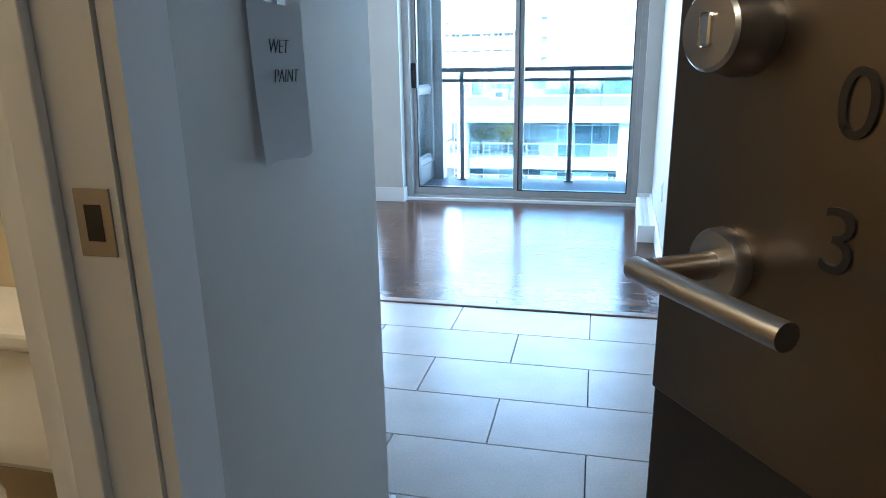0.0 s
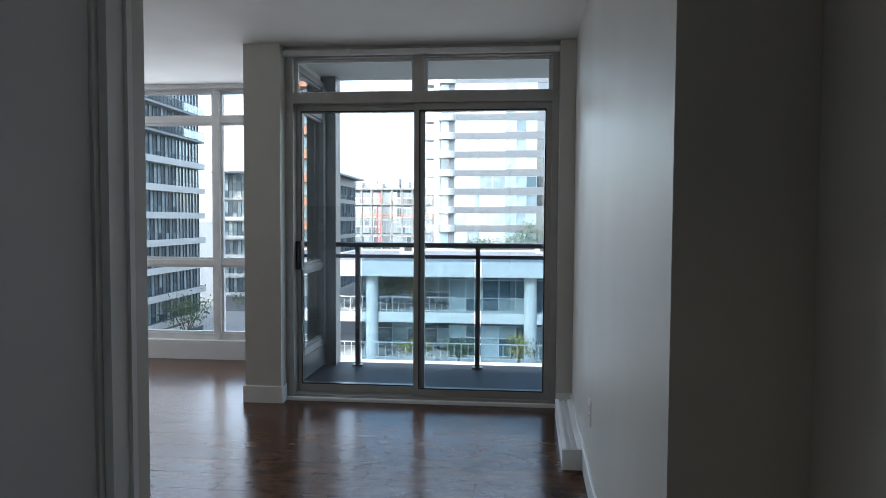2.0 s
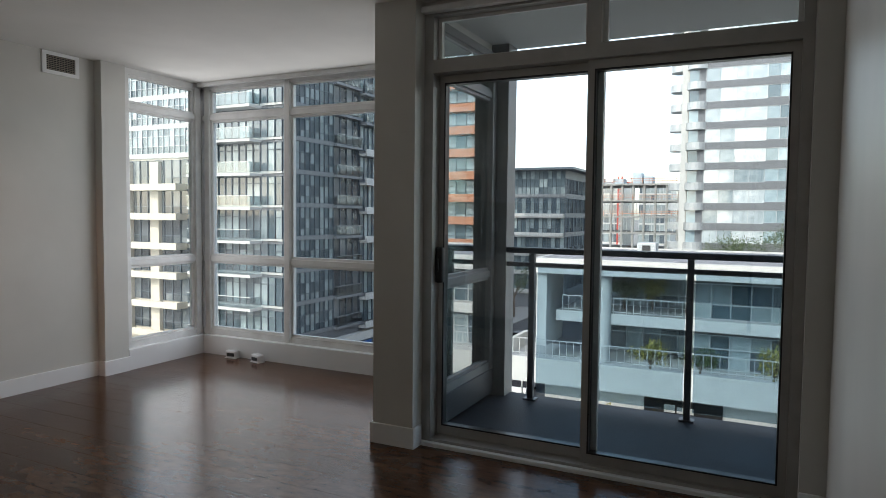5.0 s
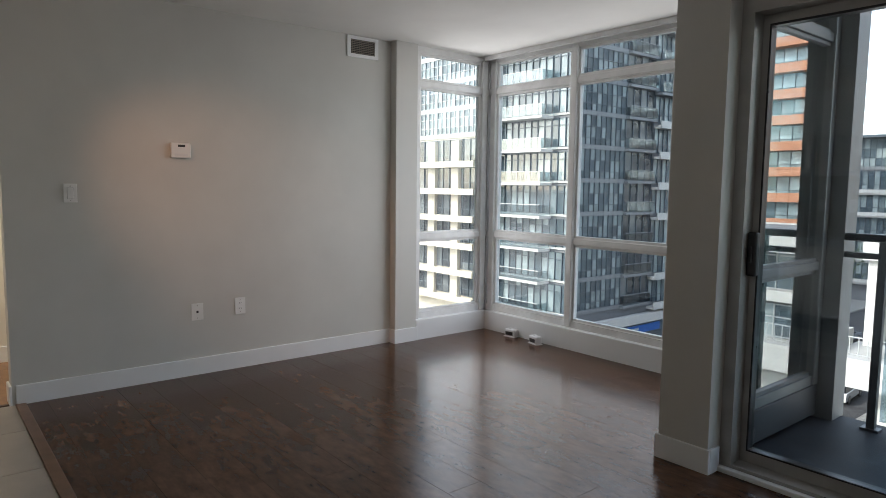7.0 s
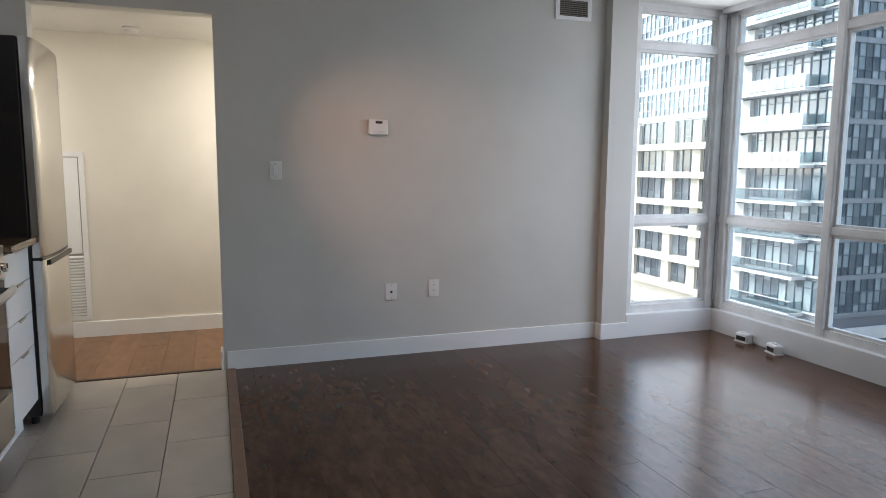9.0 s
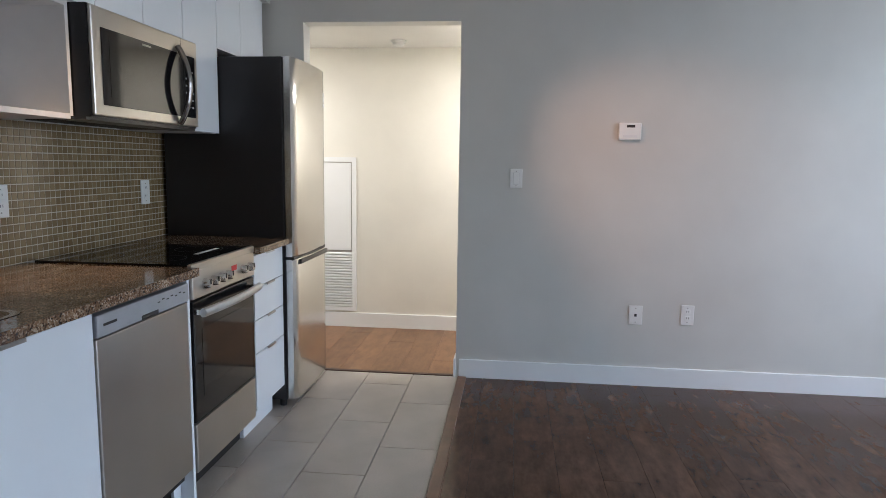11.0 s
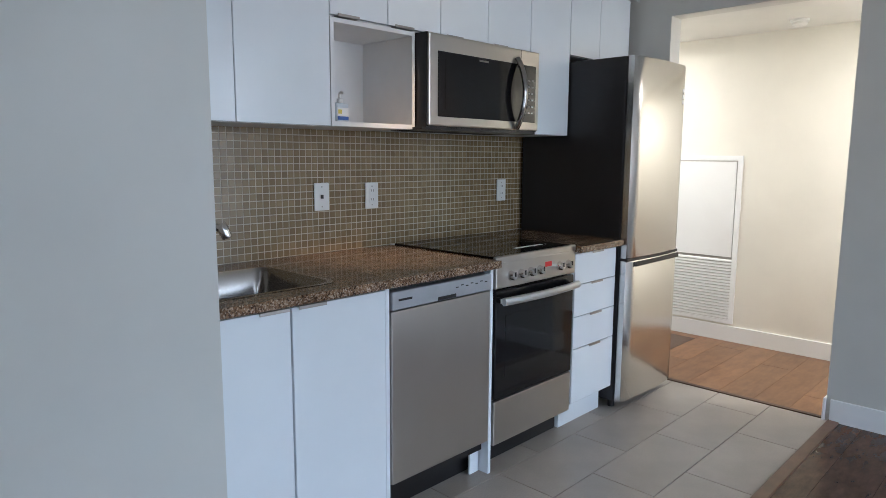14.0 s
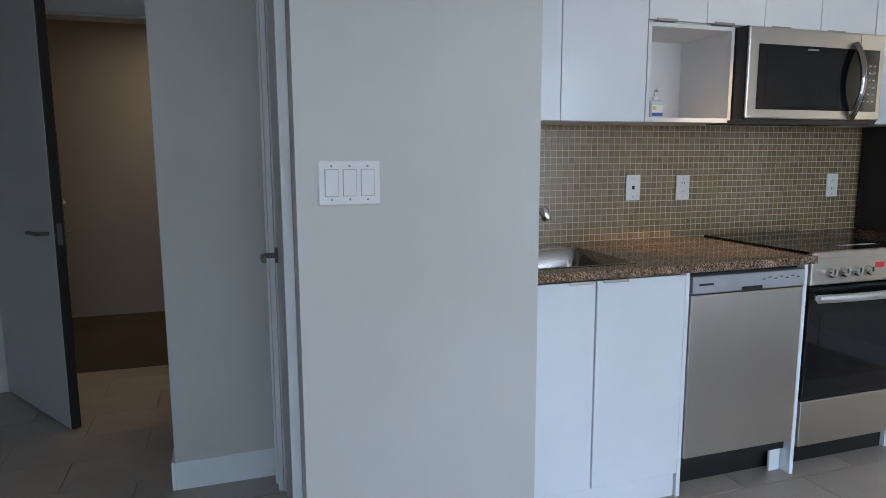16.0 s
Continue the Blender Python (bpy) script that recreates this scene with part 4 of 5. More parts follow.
rg = thing("range", (-3.53, -0.3, 0), "stainless steel electric range with black oven glass and knobs", "range")
RX0, RX1 = -3.802, -3.222
part("body", box((RX0, BY + 0.01, 0.1), (RX1, -0.075, 0.9)), BLACK, rg)
part("panel", box((RX0, -0.09, 0.79), (RX1, -0.03, 0.9), 0.005, 2), STEEL, rg)
for i, x in enumerate((-3.316, -3.384, -3.452, -3.518, -3.668, -3.738)):
    k = part("knob", lathe([(0.021, 0), (0.02, 0.006), (0.017, 0.022), (0.015, 0.026), (0.006, 0.0265)], (x, -0.03, 0.838), 20, (0, 1, 0)), CHROME, rg, "chrome knob", True)
    part("pointer", boxes(((x - 0.0025, -0.004, 0.836), (x + 0.0025, -0.0015, 0.856))), SLOT, k)
part("display", boxes(((-3.61, -0.031, 0.846), (-3.56, -0.0288, 0.868))), RED, rg, "small red clock display")
od = part("oven_door", box((RX0 + 0.004, -0.075, 0.315), (RX1 - 0.004, -0.034, 0.782), 0.004, 2), BLACKGLASS, rg, "black glass oven door")
part("window", box((RX0 + 0.07, -0.0345, 0.4), (RX1 - 0.07, -0.0325, 0.67), 0.0008, 1), GREYGLASS, od)
hp = [(RX1 - 0.015 - i * (RX1 - RX0 - 0.03) / 16, 0.0 + 0.018 * math.sin(math.pi * i / 16), 0.742) for i in range(17)]
bm = tube(hp, 0.014, 10)
for v in bm.verts:
    v.co.z = 0.742 + (v.co.z - 0.742) * 1.25
part("handle", bm, plain("pale_steel", (0.6, 0.62, 0.64), 0.36, 0.9), od, "bowed pale steel oven handle", True)
for x in (RX1 - 0.04, RX0 + 0.02):
    part("handle_post", boxes(((x, -0.034, 0.732), (x + 0.02, 0.006, 0.752))), CHROME, od)
part("drawer", box((RX0 + 0.004, -0.075, 0.115), (RX1 - 0.004, -0.035, 0.308), 0.004, 2), STEEL, rg, "stainless steel drawer front")
part("toe_kick", box((RX0, -0.2, 0.0), (RX1, -0.12, 0.1)), BLACK, rg)
cook = part("cooktop", box((RX0 + 0.004, -0.655, 0.9), (RX1 - 0.004, -0.05, 0.922), 0.003, 1), BLACKGLASS, rg, "black glass cooktop")
part("front_trim", box((RX0, -0.05, 0.895), (RX1, -0.028, 0.924), 0.004, 1), STEEL, rg)
for x, y, r in ((-3.37, -0.22, 0.085), (-3.66, -0.22, 0.1), (-3.37, -0.5, 0.1), (-3.66, -0.5, 0.075)):
    bm = bmesh.new()
    ring = [[bm.verts.new((x + q * math.cos(k * math.tau / 40), y + q * math.sin(k * math.tau / 40), 0.9224)) for k in range(40)] for q in (r, r - 0.0025)]
    for k in range(40):
        bm.faces.new((ring[0][k], ring[0][(k + 1) % 40], ring[1][(k + 1) % 40], ring[1][k]))
    part("burner_ring", bm, SLOT, cook)
part("sticker", boxes(((-3.7, -0.165, 0.9222), (-3.5, -0.145, 0.9228))), PLASTW, cook, "white paper strip on the cooktop")

DX0, DX1 = -4.187, -3.81
cabinet("drawer_cabinet", "glossy white four-drawer base cabinet beside the fridge", DX0, DX1, BY, -0.035, 0.135, 0.882,
        [(DX0, DX1, 0.138, 0.41), (DX0, DX1, 0.41, 0.569), (DX0, DX1, 0.569, 0.725), (DX0, DX1, 0.725, 0.876)], "base cabinets", "drawer", True)

# worktop with the sink cut out
ct = thing("worktop", (-2.6, -0.35, 0.885), "speckled brown polished granite worktop", "worktop")
SX0, SX1, SY0, SY1 = -2.47, -1.94, -0.53, -0.1
bm = bmesh.new()
loops = [[bm.verts.new((x, y, z)) for x, y in ((x0, y0), (x1, y0), (x1, y1), (x0, y1))] for x0, x1, y0, y1 in ((-3.218, -1.886, BY, 0.0), (SX0, SX1, SY0, SY1)) for z in (0.885, 0.915)]
for a, b in ((loops[1], loops[3]), (loops[2], loops[0]), (loops[0], loops[1]), (loops[3], loops[2])):
    for k in range(4):
        bm.faces.new((a[k], a[(k + 1) % 4], b[(k + 1) % 4], b[k]))
part("slab", bm, GRANITE, ct)
part("slab", box((DX0 - 0.015, BY, 0.885), (-3.807, 0.0, 0.915), 0.003, 1), GRANITE, ct)
sink = thing("sink", (-2.2, -0.33, 0.75), "stainless steel undermount kitchen sink", "sink")
bm = bmesh.new()
outer = [(SX0, SY0), (SX1, SY0), (SX1, SY1), (SX0, SY1)]
rings = []
for inset, z in ((-0.012, 0.9165), (0.004, 0.9165), (0.012, 0.905), (0.02, 0.78), (0.05, 0.75)):
    ring = []
    for cx, cy, s in ((SX0, SY0, 180), (SX1, SY0, 270), (SX1, SY1, 0), (SX0, SY1, 90)):
        r = 0.05
        ox = cx + (r + inset if cx == SX0 else -r - inset)
        oy = cy + (r + inset if cy == SY0 else -r - inset)
        for k in range(5):
            a = radians(s + k * 22.5)
            ring.append(bm.verts.new((ox + r * math.cos(a), oy + r * math.sin(a), z)))
    rings.append(ring)
for a, b in zip(rings, rings[1:]):
    for k in range(20):
        bm.faces.new((a[k], a[(k + 1) % 20], b[(k + 1) % 20], b[k]))
bm.faces.new(rings[-1])
part("basin", bm, brushed("sink_steel", (0.36, 0.34, 0.32), 0.2, 0), sink, "", True)
part("drain", lathe([(0.04, 0), (0.04, 0.002), (0.03, 0.003)], (-2.2, -0.33, 0.751), 20), CHROME, sink, "", True)
tap = thing("faucet", (-2.1, -0.6, 0.915), "chrome kitchen faucet behind the sink", "faucet")
part("base", lathe([(0.028, 0), (0.026, 0.01), (0.02, 0.03), (0.018, 0.09)], (-2.1, -0.6, 0.915), 20), CHROME, tap, "", True)
part("spout", tube([(-2.1, -0.6, 1.0), (-2.13, -0.57, 1.05), (-2.18, -0.53, 1.085), (-2.24, -0.48, 1.09), (-2.27, -0.46, 1.075)], 0.014, 12), CHROME, tap, "", True)
part("spout_head", lathe([(0.016, 0), (0.02, 0.015), (0.02, 0.045), (0.016, 0.055)], (-2.265, -0.465, 1.095), 16, (-0.3, 0.25, -1)), CHROME, tap, "", True)

# upper cabinets
UY0, UY = -0.69, -0.36
cabinet("wall_cabinet", "tall glossy white wall cabinet with two doors", -2.659, -1.89, UY0, UY, 1.435, 2.233, [(-2.28, -1.89, 1.435, 2.233), (-2.659, -2.28, 1.435, 2.233)], "wall cabinets")
nook = thing("open_shelf_unit", (-2.87, -0.5, 1.44), "open white cabinet niche between the doors and the microwave", "shelf unit")
part("bottom", boxes(((-3.08, UY0, 1.437), (-2.661, UY, 1.455))), INNERW, nook)
part("top", boxes(((-3.08, UY0, 1.808), (-2.661, UY, 1.824))), INNERW, nook)
part("side", boxes(((-2.677, UY0, 1.455), (-2.661, UY, 1.808))), INNERW, nook)
part("side", boxes(((-3.08, UY0, 1.455), (-3.064, UY, 1.808))), INNERW, nook)
part("back", boxes(((-3.064, UY0, 1.455), (-2.677, -0.675, 1.808))), INNERW, nook)
cabinet("wall_cabinet", "low glossy white cabinet over the niche and microwave", -3.857, -2.661, UY0, UY, 1.83, 2.233, [(-2.937, -2.661, 1.832, 2.233), (-3.23, -2.937, 1.832, 2.233), (-3.537, -3.23, 1.832, 2.233), (-3.857, -3.537, 1.832, 2.233)], "wall cabinets", "up")
cabinet("wall_cabinet", "narrow tall glossy white wall cabinet beside the microwave", -4.2, -3.859, UY0, UY, 1.44, 2.233, [(-4.2, -3.859, 1.44, 2.233)], "wall cabinets")
cabinet("wall_cabinet", "glossy white cabinet over the fridge with two doors", -4.815, -4.202, UY0, UY, 1.86, 2.233, [(-4.492, -4.202, 1.86, 2.233), (-4.815, -4.492, 1.86, 2.233)], "wall cabinets")

mw = thing("microwave", (-3.46, -0.5, 1.44), "stainless steel over-range microwave with a bowed handle", "microwave")
MX0, MX1, MY = -3.832, -3.086, -0.285
part("body", box((MX0, UY0, 1.447), (MX1, MY - 0.014, 1.822)), BLACK, mw)
md = part("door", box((MX0 + 0.002, MY - 0.014, 1.452), (MX1 - 0.002, MY, 1.82), 0.006, 2), STEEL, mw, "stainless steel door")
part("window", box((-3.8, MY - 0.001, 1.49), (-3.138, MY + 0.003, 1.752), 0.001, 1), BLACKGLASS, md, "black glass window")
part("inner_window", box((-3.56, MY + 0.0032, 1.52), (-3.18, MY + 0.0038, 1.72)), GREYGLASS, md)
pad = part("keypad", box((-3.792, MY + 0.0032, 1.5), (-3.7, MY + 0.0042, 1.742)), BLACKGLASS, md, "black glass keypad")
for r in range(6):
    for c in range(3):
        part("key_mark", boxes(((-3.714 - c * 0.026, MY + 0.0042, 1.53 + r * 0.03), (-3.728 - c * 0.026, MY + 0.0047, 1.537 + r * 0.03))), GAP, pad)
part("door_seam", boxes(((-3.688, MY - 0.0005, 1.455), (-3.6855, MY + 0.0006, 1.489)), ((-3.688, MY - 0.0005, 1.753), (-3.6855, MY + 0.0006, 1.818))), SLOT, md)
part("badge", boxes(((-3.45, MY + 0.0032, 1.734), (-3.39, MY + 0.0042, 1.741))), NICKEL, md)
bm = tube([(-3.655, MY + 0.004 + 0.05 * math.sin(math.pi * i / 20) ** 0.8, 1.458 + 0.318 * i / 20) for i in range(21)], 0.011, 12)
for v in bm.verts:
    v.co.x = -3.655 + (v.co.x + 3.655) * 1.5
part("handle", bm, plain("dark_chrome", (0.3, 0.29, 0.28), 0.14, 1.0), md, "bowed polished handle", True)
part("underside_vent", boxes(*[((-3.8 + i * 0.06, -0.6, 1.438), (-3.76 + i * 0.06, -0.38, 1.4465)) for i in range(11)]), SLOT, mw)
part("underside_lip", box((MX0, -0.42, 1.436), (MX1 + 0.02, MY - 0.02, 1.447)), BLACK, mw)

fz = thing("fridge", (-4.56, -0.33, 0), "stainless steel two-door fridge with black sides", "fridge")
FX0, FX1 = -4.785, -4.21
part("body", box((FX0, -0.665, 0.045), (FX1, -0.03, 1.825), 0.006, 2), FRIDGE_SIDE, fz, "black painted body")


def curved_door(z0, z1):
    """A fridge door with a gently bowed front."""
    bm = bmesh.new()
    rows = []
    for z in (z0, z0 + 0.006, z1 - 0.006, z1):
        ins = 0.004 if z in (z0, z1) else 0.0
        row = []
        for i in range(17):
            u = i / 16
            x = FX1 - 0.002 - u * (FX1 - FX0 - 0.004)
            edge = min(u, 1 - u)
            y = 0.034 - 0.014 * (2 * u - 1) ** 2 - (0.012 * (1 - edge / 0.06) ** 2 if edge < 0.06 else 0) - ins
            row.append(bm.verts.new((x, y, z)))
        row.append(bm.verts.new((FX0 + 0.002, -0.024, z)))
        row.insert(0, bm.verts.new((FX1 - 0.002, -0.024, z)))
        rows.append(row)
    for a, b in zip(rows, rows[1:]):
        for i in range(len(a)):
            bm.faces.new((a[i], a[(i + 1) % len(a)], b[(i + 1) % len(a)], b[i]))
    bm.faces.new(rows[0])
    bm.faces.new(rows[-1][::-1])
    return bm


up = part("door", curved_door(0.815, 1.825), STEELV, fz, "stainless steel fridge door", True)
lo = part("freezer_door", curved_door(0.05, 0.80), STEELV, fz, "stainless steel freezer door", True)
part("grip_slot", box((FX0 + 0.03, 0.026, 0.772), (FX1 - 0.06, 0.0385, 0.797), 0.002, 1), BLACK, lo, "black grip slot")
part("seam", boxes(((FX0 + 0.003, -0.03, 0.8), (FX1 - 0.003, 0.016, 0.815))), BLACK, fz)
for z in (1.69, 1.66, 1.63):
    part("sticker", boxes(((FX0 + 0.035, 0.0235, z - 0.012), (FX0 + 0.06, 0.0265, z + 0.01))), PLASTW, up)
for x in (FX0 + 0.05, FX1 - 0.05):
    for y in (-0.6, -0.07):
        part("foot", rod((x, y, 0.0), (x, y, 0.05), 0.018), BLACK, fz)

bot = thing("soap_bottle", (-2.8, -0.5, 1.455), "small clear hand sanitizer bottle with a pump in the niche", "bottle")
part("bottle", box((-2.838, -0.522, 1.455), (-2.772, -0.482, 1.535), 0.01, 3), plain("clear_plastic", (0.55, 0.62, 0.68), 0.15), bot)
part("label", box((-2.832, -0.4815, 1.468), (-2.778, -0.481, 1.515)), PLASTW, bot, "white label with a blue band")
part("label_band", boxes(((-2.832, -0.4808, 1.468), (-2.778, -0.4804, 1.482))), plain("blue_print", (0.05, 0.12, 0.4), 0.5), bot)
part("label_mark", boxes(((-2.8, -0.4808, 1.492), (-2.782, -0.4804, 1.508))), plain("yellow_print", (0.6, 0.5, 0.1), 0.5), bot)
part("neck", lathe([(0.012, 0), (0.012, 0.014), (0.006, 0.018)], (-2.805, -0.502, 1.535), 14), PLASTW, bot, "", True)
part("pump", tube([(-2.805, -0.502, 1.55), (-2.805, -0.502, 1.572), (-2.805, -0.49, 1.576), (-2.805, -0.475, 1.57)], 0.005, 8), PLASTW, bot, "", True)

SPL = -0.684
plate("cable_outlet", "ivory cable jack plate on the mosaic backsplash", (-2.835, SPL + 0.002, 1.155), W_, N, 0.075, 0.118, "c")
plate("wall_outlet", "white duplex outlet on the mosaic backsplash", (-3.11, SPL + 0.002, 1.15), W_, N, 0.075, 0.118, "o", "backsplash outlets")
plate("wall_outlet", "white duplex outlet near the end of the backsplash", (-4.04, SPL + 0.002, 1.145), W_, N, 0.075, 0.118, "o", "backsplash outlets")
tagged(solid("backsplash_trim", box((-4.262, -0.689, 0.916), (-4.254, -0.672, 1.435)), ALU), "thin metal end strip of the backsplash", "trim", "", "structure")


# ---- outside: ground, street and buildings ----
GZ = -14.0
ASPHALT = painted("asphalt", (0.055, 0.055, 0.058), 0.9, 14.0, 0.6, 0.3)
PAVE = painted("pavement_concrete", (0.26, 0.255, 0.24), 0.9, 10.0, 0.4, 0.2)
WHITEB = painted("white_render", (0.52, 0.52, 0.505), 0.7, 20.0, 0.2, 0.06)
CREAM = painted("cream_render", (0.6, 0.55, 0.46), 0.7, 20.0, 0.2, 0.08)
ORANGE = painted("orange_panel", (0.46, 0.215, 0.13), 0.6, 20.0, 0.1, 0.08)
GREYP = painted("grey_panel_cladding", (0.15, 0.16, 0.175), 0.5, 20.0, 0.1, 0.1)
GRAVEL = painted("gravel_roof", (0.25, 0.25, 0.26), 0.95, 40.0, 0.6, 0.25)
DARKFR = plain("dark_window_frame", (0.075, 0.1, 0.125), 0.45, 0.2)
LIGHTFR = plain("light_window_frame", (0.45, 0.47, 0.48), 0.4, 0.2)
FGLASS = facade_glass("facade_glass_blue", (0.08, 0.105, 0.125), (0.3, 0.35, 0.36), 0.5)
FGLASSD = facade_glass("facade_glass_dark", (0.04, 0.05, 0.06), (0.18, 0.2, 0.21), 0.25)
# pale base paints the bright sky mirrored in these panes
FGLASSW = facade_glass("facade_glass_sky_glare", (0.3, 0.36, 0.39), (0.62, 0.67, 0.69), 0.6)
FGLASSL = facade_glass("facade_glass_light", (0.075, 0.125, 0.155), (0.38, 0.48, 0.52), 0.75)

FGLASSM = facade_glass("facade_glass_mixed", (0.075, 0.105, 0.125), (0.34, 0.4, 0.41), 0.42, 0.04)
SPANDREL = painted("spandrel_cladding", (0.2, 0.215, 0.23), 0.5, 20.0, 0.1, 0.1)

structure("ground", boxes(((-3000, -3000, GZ - 1), (3000, 3000, GZ))), PAVE, "pale paved ground reaching the horizon", "ground")
structure("road", boxes(((-31, 10, GZ), (-16, 400, GZ + 0.02)), ((-200, 14, GZ), (200, 28, GZ + 0.024))), ASPHALT, "dark asphalt city streets", "road")
structure("pavement", boxes(((-16, 28.5, GZ), (60, 39, GZ + 0.15)), ((-36, 40, GZ), (-31, 300, GZ + 0.15))), PAVE, "concrete pavement with a kerb", "pavement")


def win_mesh(name, w, h, cols, cross, frame_mat, glass_mat, d=0.12, t=0.07, blank=()):
    """A window unit facing -y: panes side by side, mullions and crossbars."""
    bm = bmesh.new()
    cw = w / cols
    for c in range(cols):
        zs = [0] + [h * k for k in cross] + [h]
        for z0, z1 in zip(zs, zs[1:]):
            add_box(bm, (c * cw + t / 2, -0.01, z0 + t / 2), ((c + 1) * cw - t / 2, 0.05, z1 - t / 2), 0 if c in blank else 1)
    for c in range(cols + 1):
        add_box(bm, (max(0, c * cw - t / 2), -d, 0), (min(w, c * cw + t / 2), 0.06, h), 0)
    for k in [0] + list(cross) + [1]:
        add_box(bm, (0, -d * 0.8, max(0, h * k - t / 2)), (w, 0.055, min(h, h * k + t / 2)), 0)
    return mesh_of(name, bm, frame_mat, glass_mat)


def facade(ob, x0, y0, length, facing, z0, n, sh, bay, style, frame_mat, glass_mat, band_mat, cols=3, cross=(0.3,), jut=1.2, piece=0.0, band=0.45, cover=1.0, blank=(), high=0.85, piers=()):
    """Storeys of windows on one side of a building. facing: S or E. style: flush, balcony or parapet."""
    turn = 0 if facing == "S" else radians(90)

    def put(name, me, u, z, label=""):
        o = shared(name, me, ob, (x0 + u, y0, z) if facing == "S" else (x0, y0 + u, z), label)
        o.rotation_euler = (0, 0, turn)
        return o

    bays = max(1, round(length / bay))
    bw = length / bays
    win = win_mesh("window", bw, sh - band, cols, cross, frame_mat, glass_mat, blank=blank)
    run = length * cover
    if style == "flush":
        strip = mesh_of("spandrel", boxes(((0, -0.1, 0), (length, 0.05, band))), band_mat)
    elif style == "balcony":
        strip = mesh_of("balcony_slab", boxes(((0, -jut, 0), (run, 0.05, 0.24)), ((0, -0.06, 0.24), (length, 0.05, band))), band_mat)
        rail = mesh_of("balcony_rail", boxes(((0, -jut, 0.3), (run, -jut + 0.02, 1.2)), ((run - 0.02, -jut, 0.3), (run, -0.1, 1.2))), RAILFAR)
        cap = mesh_of("rail_cap", boxes(((0, -jut - 0.02, 1.2), (run, -jut + 0.04, 1.26))), band_mat)
    else:
        strip = mesh_of("parapet", boxes(((0, -jut, -0.15), (run, -jut + 0.15, high)), ((0, -jut, -0.15), (run, 0.05, 0.1)), ((run - 0.15, -jut, 0.1), (run, 0.0, high))), band_mat)
    pier = mesh_of("pier", boxes(((0, -jut * 0.3, 0.1), (piece, 0.02, sh - 0.15))), band_mat) if piers else None
    for s in range(n):
        z = z0 + s * sh
        put({"flush": "spandrel", "balcony": "balcony_slab", "parapet": "parapet"}[style], strip, 0, z)
        if style == "balcony":
            put("balcony_rail", rail, 0, z)
            put("rail_cap", cap, 0, z)
        for k in range(bays):
            put("window", win, k * bw, z + band)
        for f in piers:
            put("pier", pier, length * f, z)


RAILFAR = glass("far_railing_glass", (0.62, 0.7, 0.73), 0.03, 0.8, 0.14)


def building(name, label, x0, x1, y0, y1, z1, wall=GREYP, lip=0.0, roof=GRAVEL):
    ob = thing(name, ((x0 + x1) / 2, (y0 + y1) / 2, GZ), label, "building")
    part("wall", boxes(((x0, y0 + 0.06, GZ), (x1 - 0.06, y1, z1))), wall, ob)
    part("roof", boxes(((x0 - lip, y0 - lip, z1), (x1 + lip, y1 + lip, z1 + 0.35))), roof, ob)
    return ob


# glass tower to the north-west
nw = building("apartment_tower", "tall glass apartment tower with white balcony bands", -47.5, -37.4, 45, 76, 26, GREYP)
facade(nw, -37.4, 45, 7.2, "E", -10, 12, 2.95, 3.6, "flush", DARKFR, FGLASSM, SPANDREL, 5, (0.24, 0.62), band=0.38)
facade(nw, -37.4, 52.2, 4.4, "E", -10, 12, 2.95, 4.4, "balcony", DARKFR, FGLASSD, SPANDREL, 4, (0.3,), 0.5, band=0.34)
facade(nw, -37.4, 56.8, 19, "E", -10.4, 7, 2.95, 3.1, "parapet", DARKFR, FGLASSM, WHITEB, 4, (0.3,), 0.9, high=0.55)
facade(nw, -37.4, 56.8, 19, "E", 10.3, 5, 2.95, 3.1, "balcony", DARKFR, FGLASSM, SPANDREL, 4, (0.3,), 0.9)
facade(nw, -47.3, 45, 9.8, "S", -10.3, 12, 2.95, 3.2, "balcony", DARKFR, FGLASSM, WHITEB, 4, (0.75,), 1.5, cover=0.76, piece=1.0, piers=(0.0,))
# cream block further west
wb = building("apartment_block", "cream balcony apartment block with a glazed upper part", -70, -49.5, 47, 70, 24, CREAM)
facade(wb, -70, 47, 20.4, "S", -11, 6, 2.9, 3.4, "parapet", DARKFR, FGLASSD, CREAM, 3, (0.3,), 1.4, 1.2, cover=0.93, high=0.5, piers=(0.0, 0.2, 0.5, 0.7))
facade(wb, -70, 47, 20.4, "S", 6.6, 6, 2.9, 2.3, "flush", LIGHTFR, FGLASSM, WHITEB, 3, (0.3, 0.7))
# shop front along the tower's foot
sf = thing("corner_shop", (-37, 52, GZ), "dark corner shop with a white coping and a blue sign band", "shop")
part("coping", boxes(((-37.34, 44.8, -11.7), (-36.7, 76, -10.85))), WHITEB, sf, "white coping")
part("glazing", boxes(((-37.34, 45, GZ), (-37.0, 76, -12.8))), FGLASSD, sf, "dark shop windows")
part("lintel", boxes(((-37.34, 45, -12.8), (-37.02, 76, -11.7))), DARKFR, sf)
sign = part("sign_band", boxes(((-37.02, 45.2, -12.7), (-36.94, 58.6, -11.95))), plain("blue_sign", (0.015, 0.11, 0.4), 0.4), sf, "blue sign band with pale lettering bars")
part("round_mark", lathe([(0.34, 0), (0.34, 0.03), (0.02, 0.035)], (-36.94, 50.6, -12.3), 20, (1, 0, 0)), plain("red_mark", (0.5, 0.03, 0.06), 0.5), sign, "red round mark")
for a, b in ((49.2, 50.1), (51.2, 52.2), (52.4, 53.6), (53.8, 55.0)):
    part("letter_bar", boxes(((-36.94, a, -12.42), (-36.92, b, -12.18))), LIGHTFR, sign)
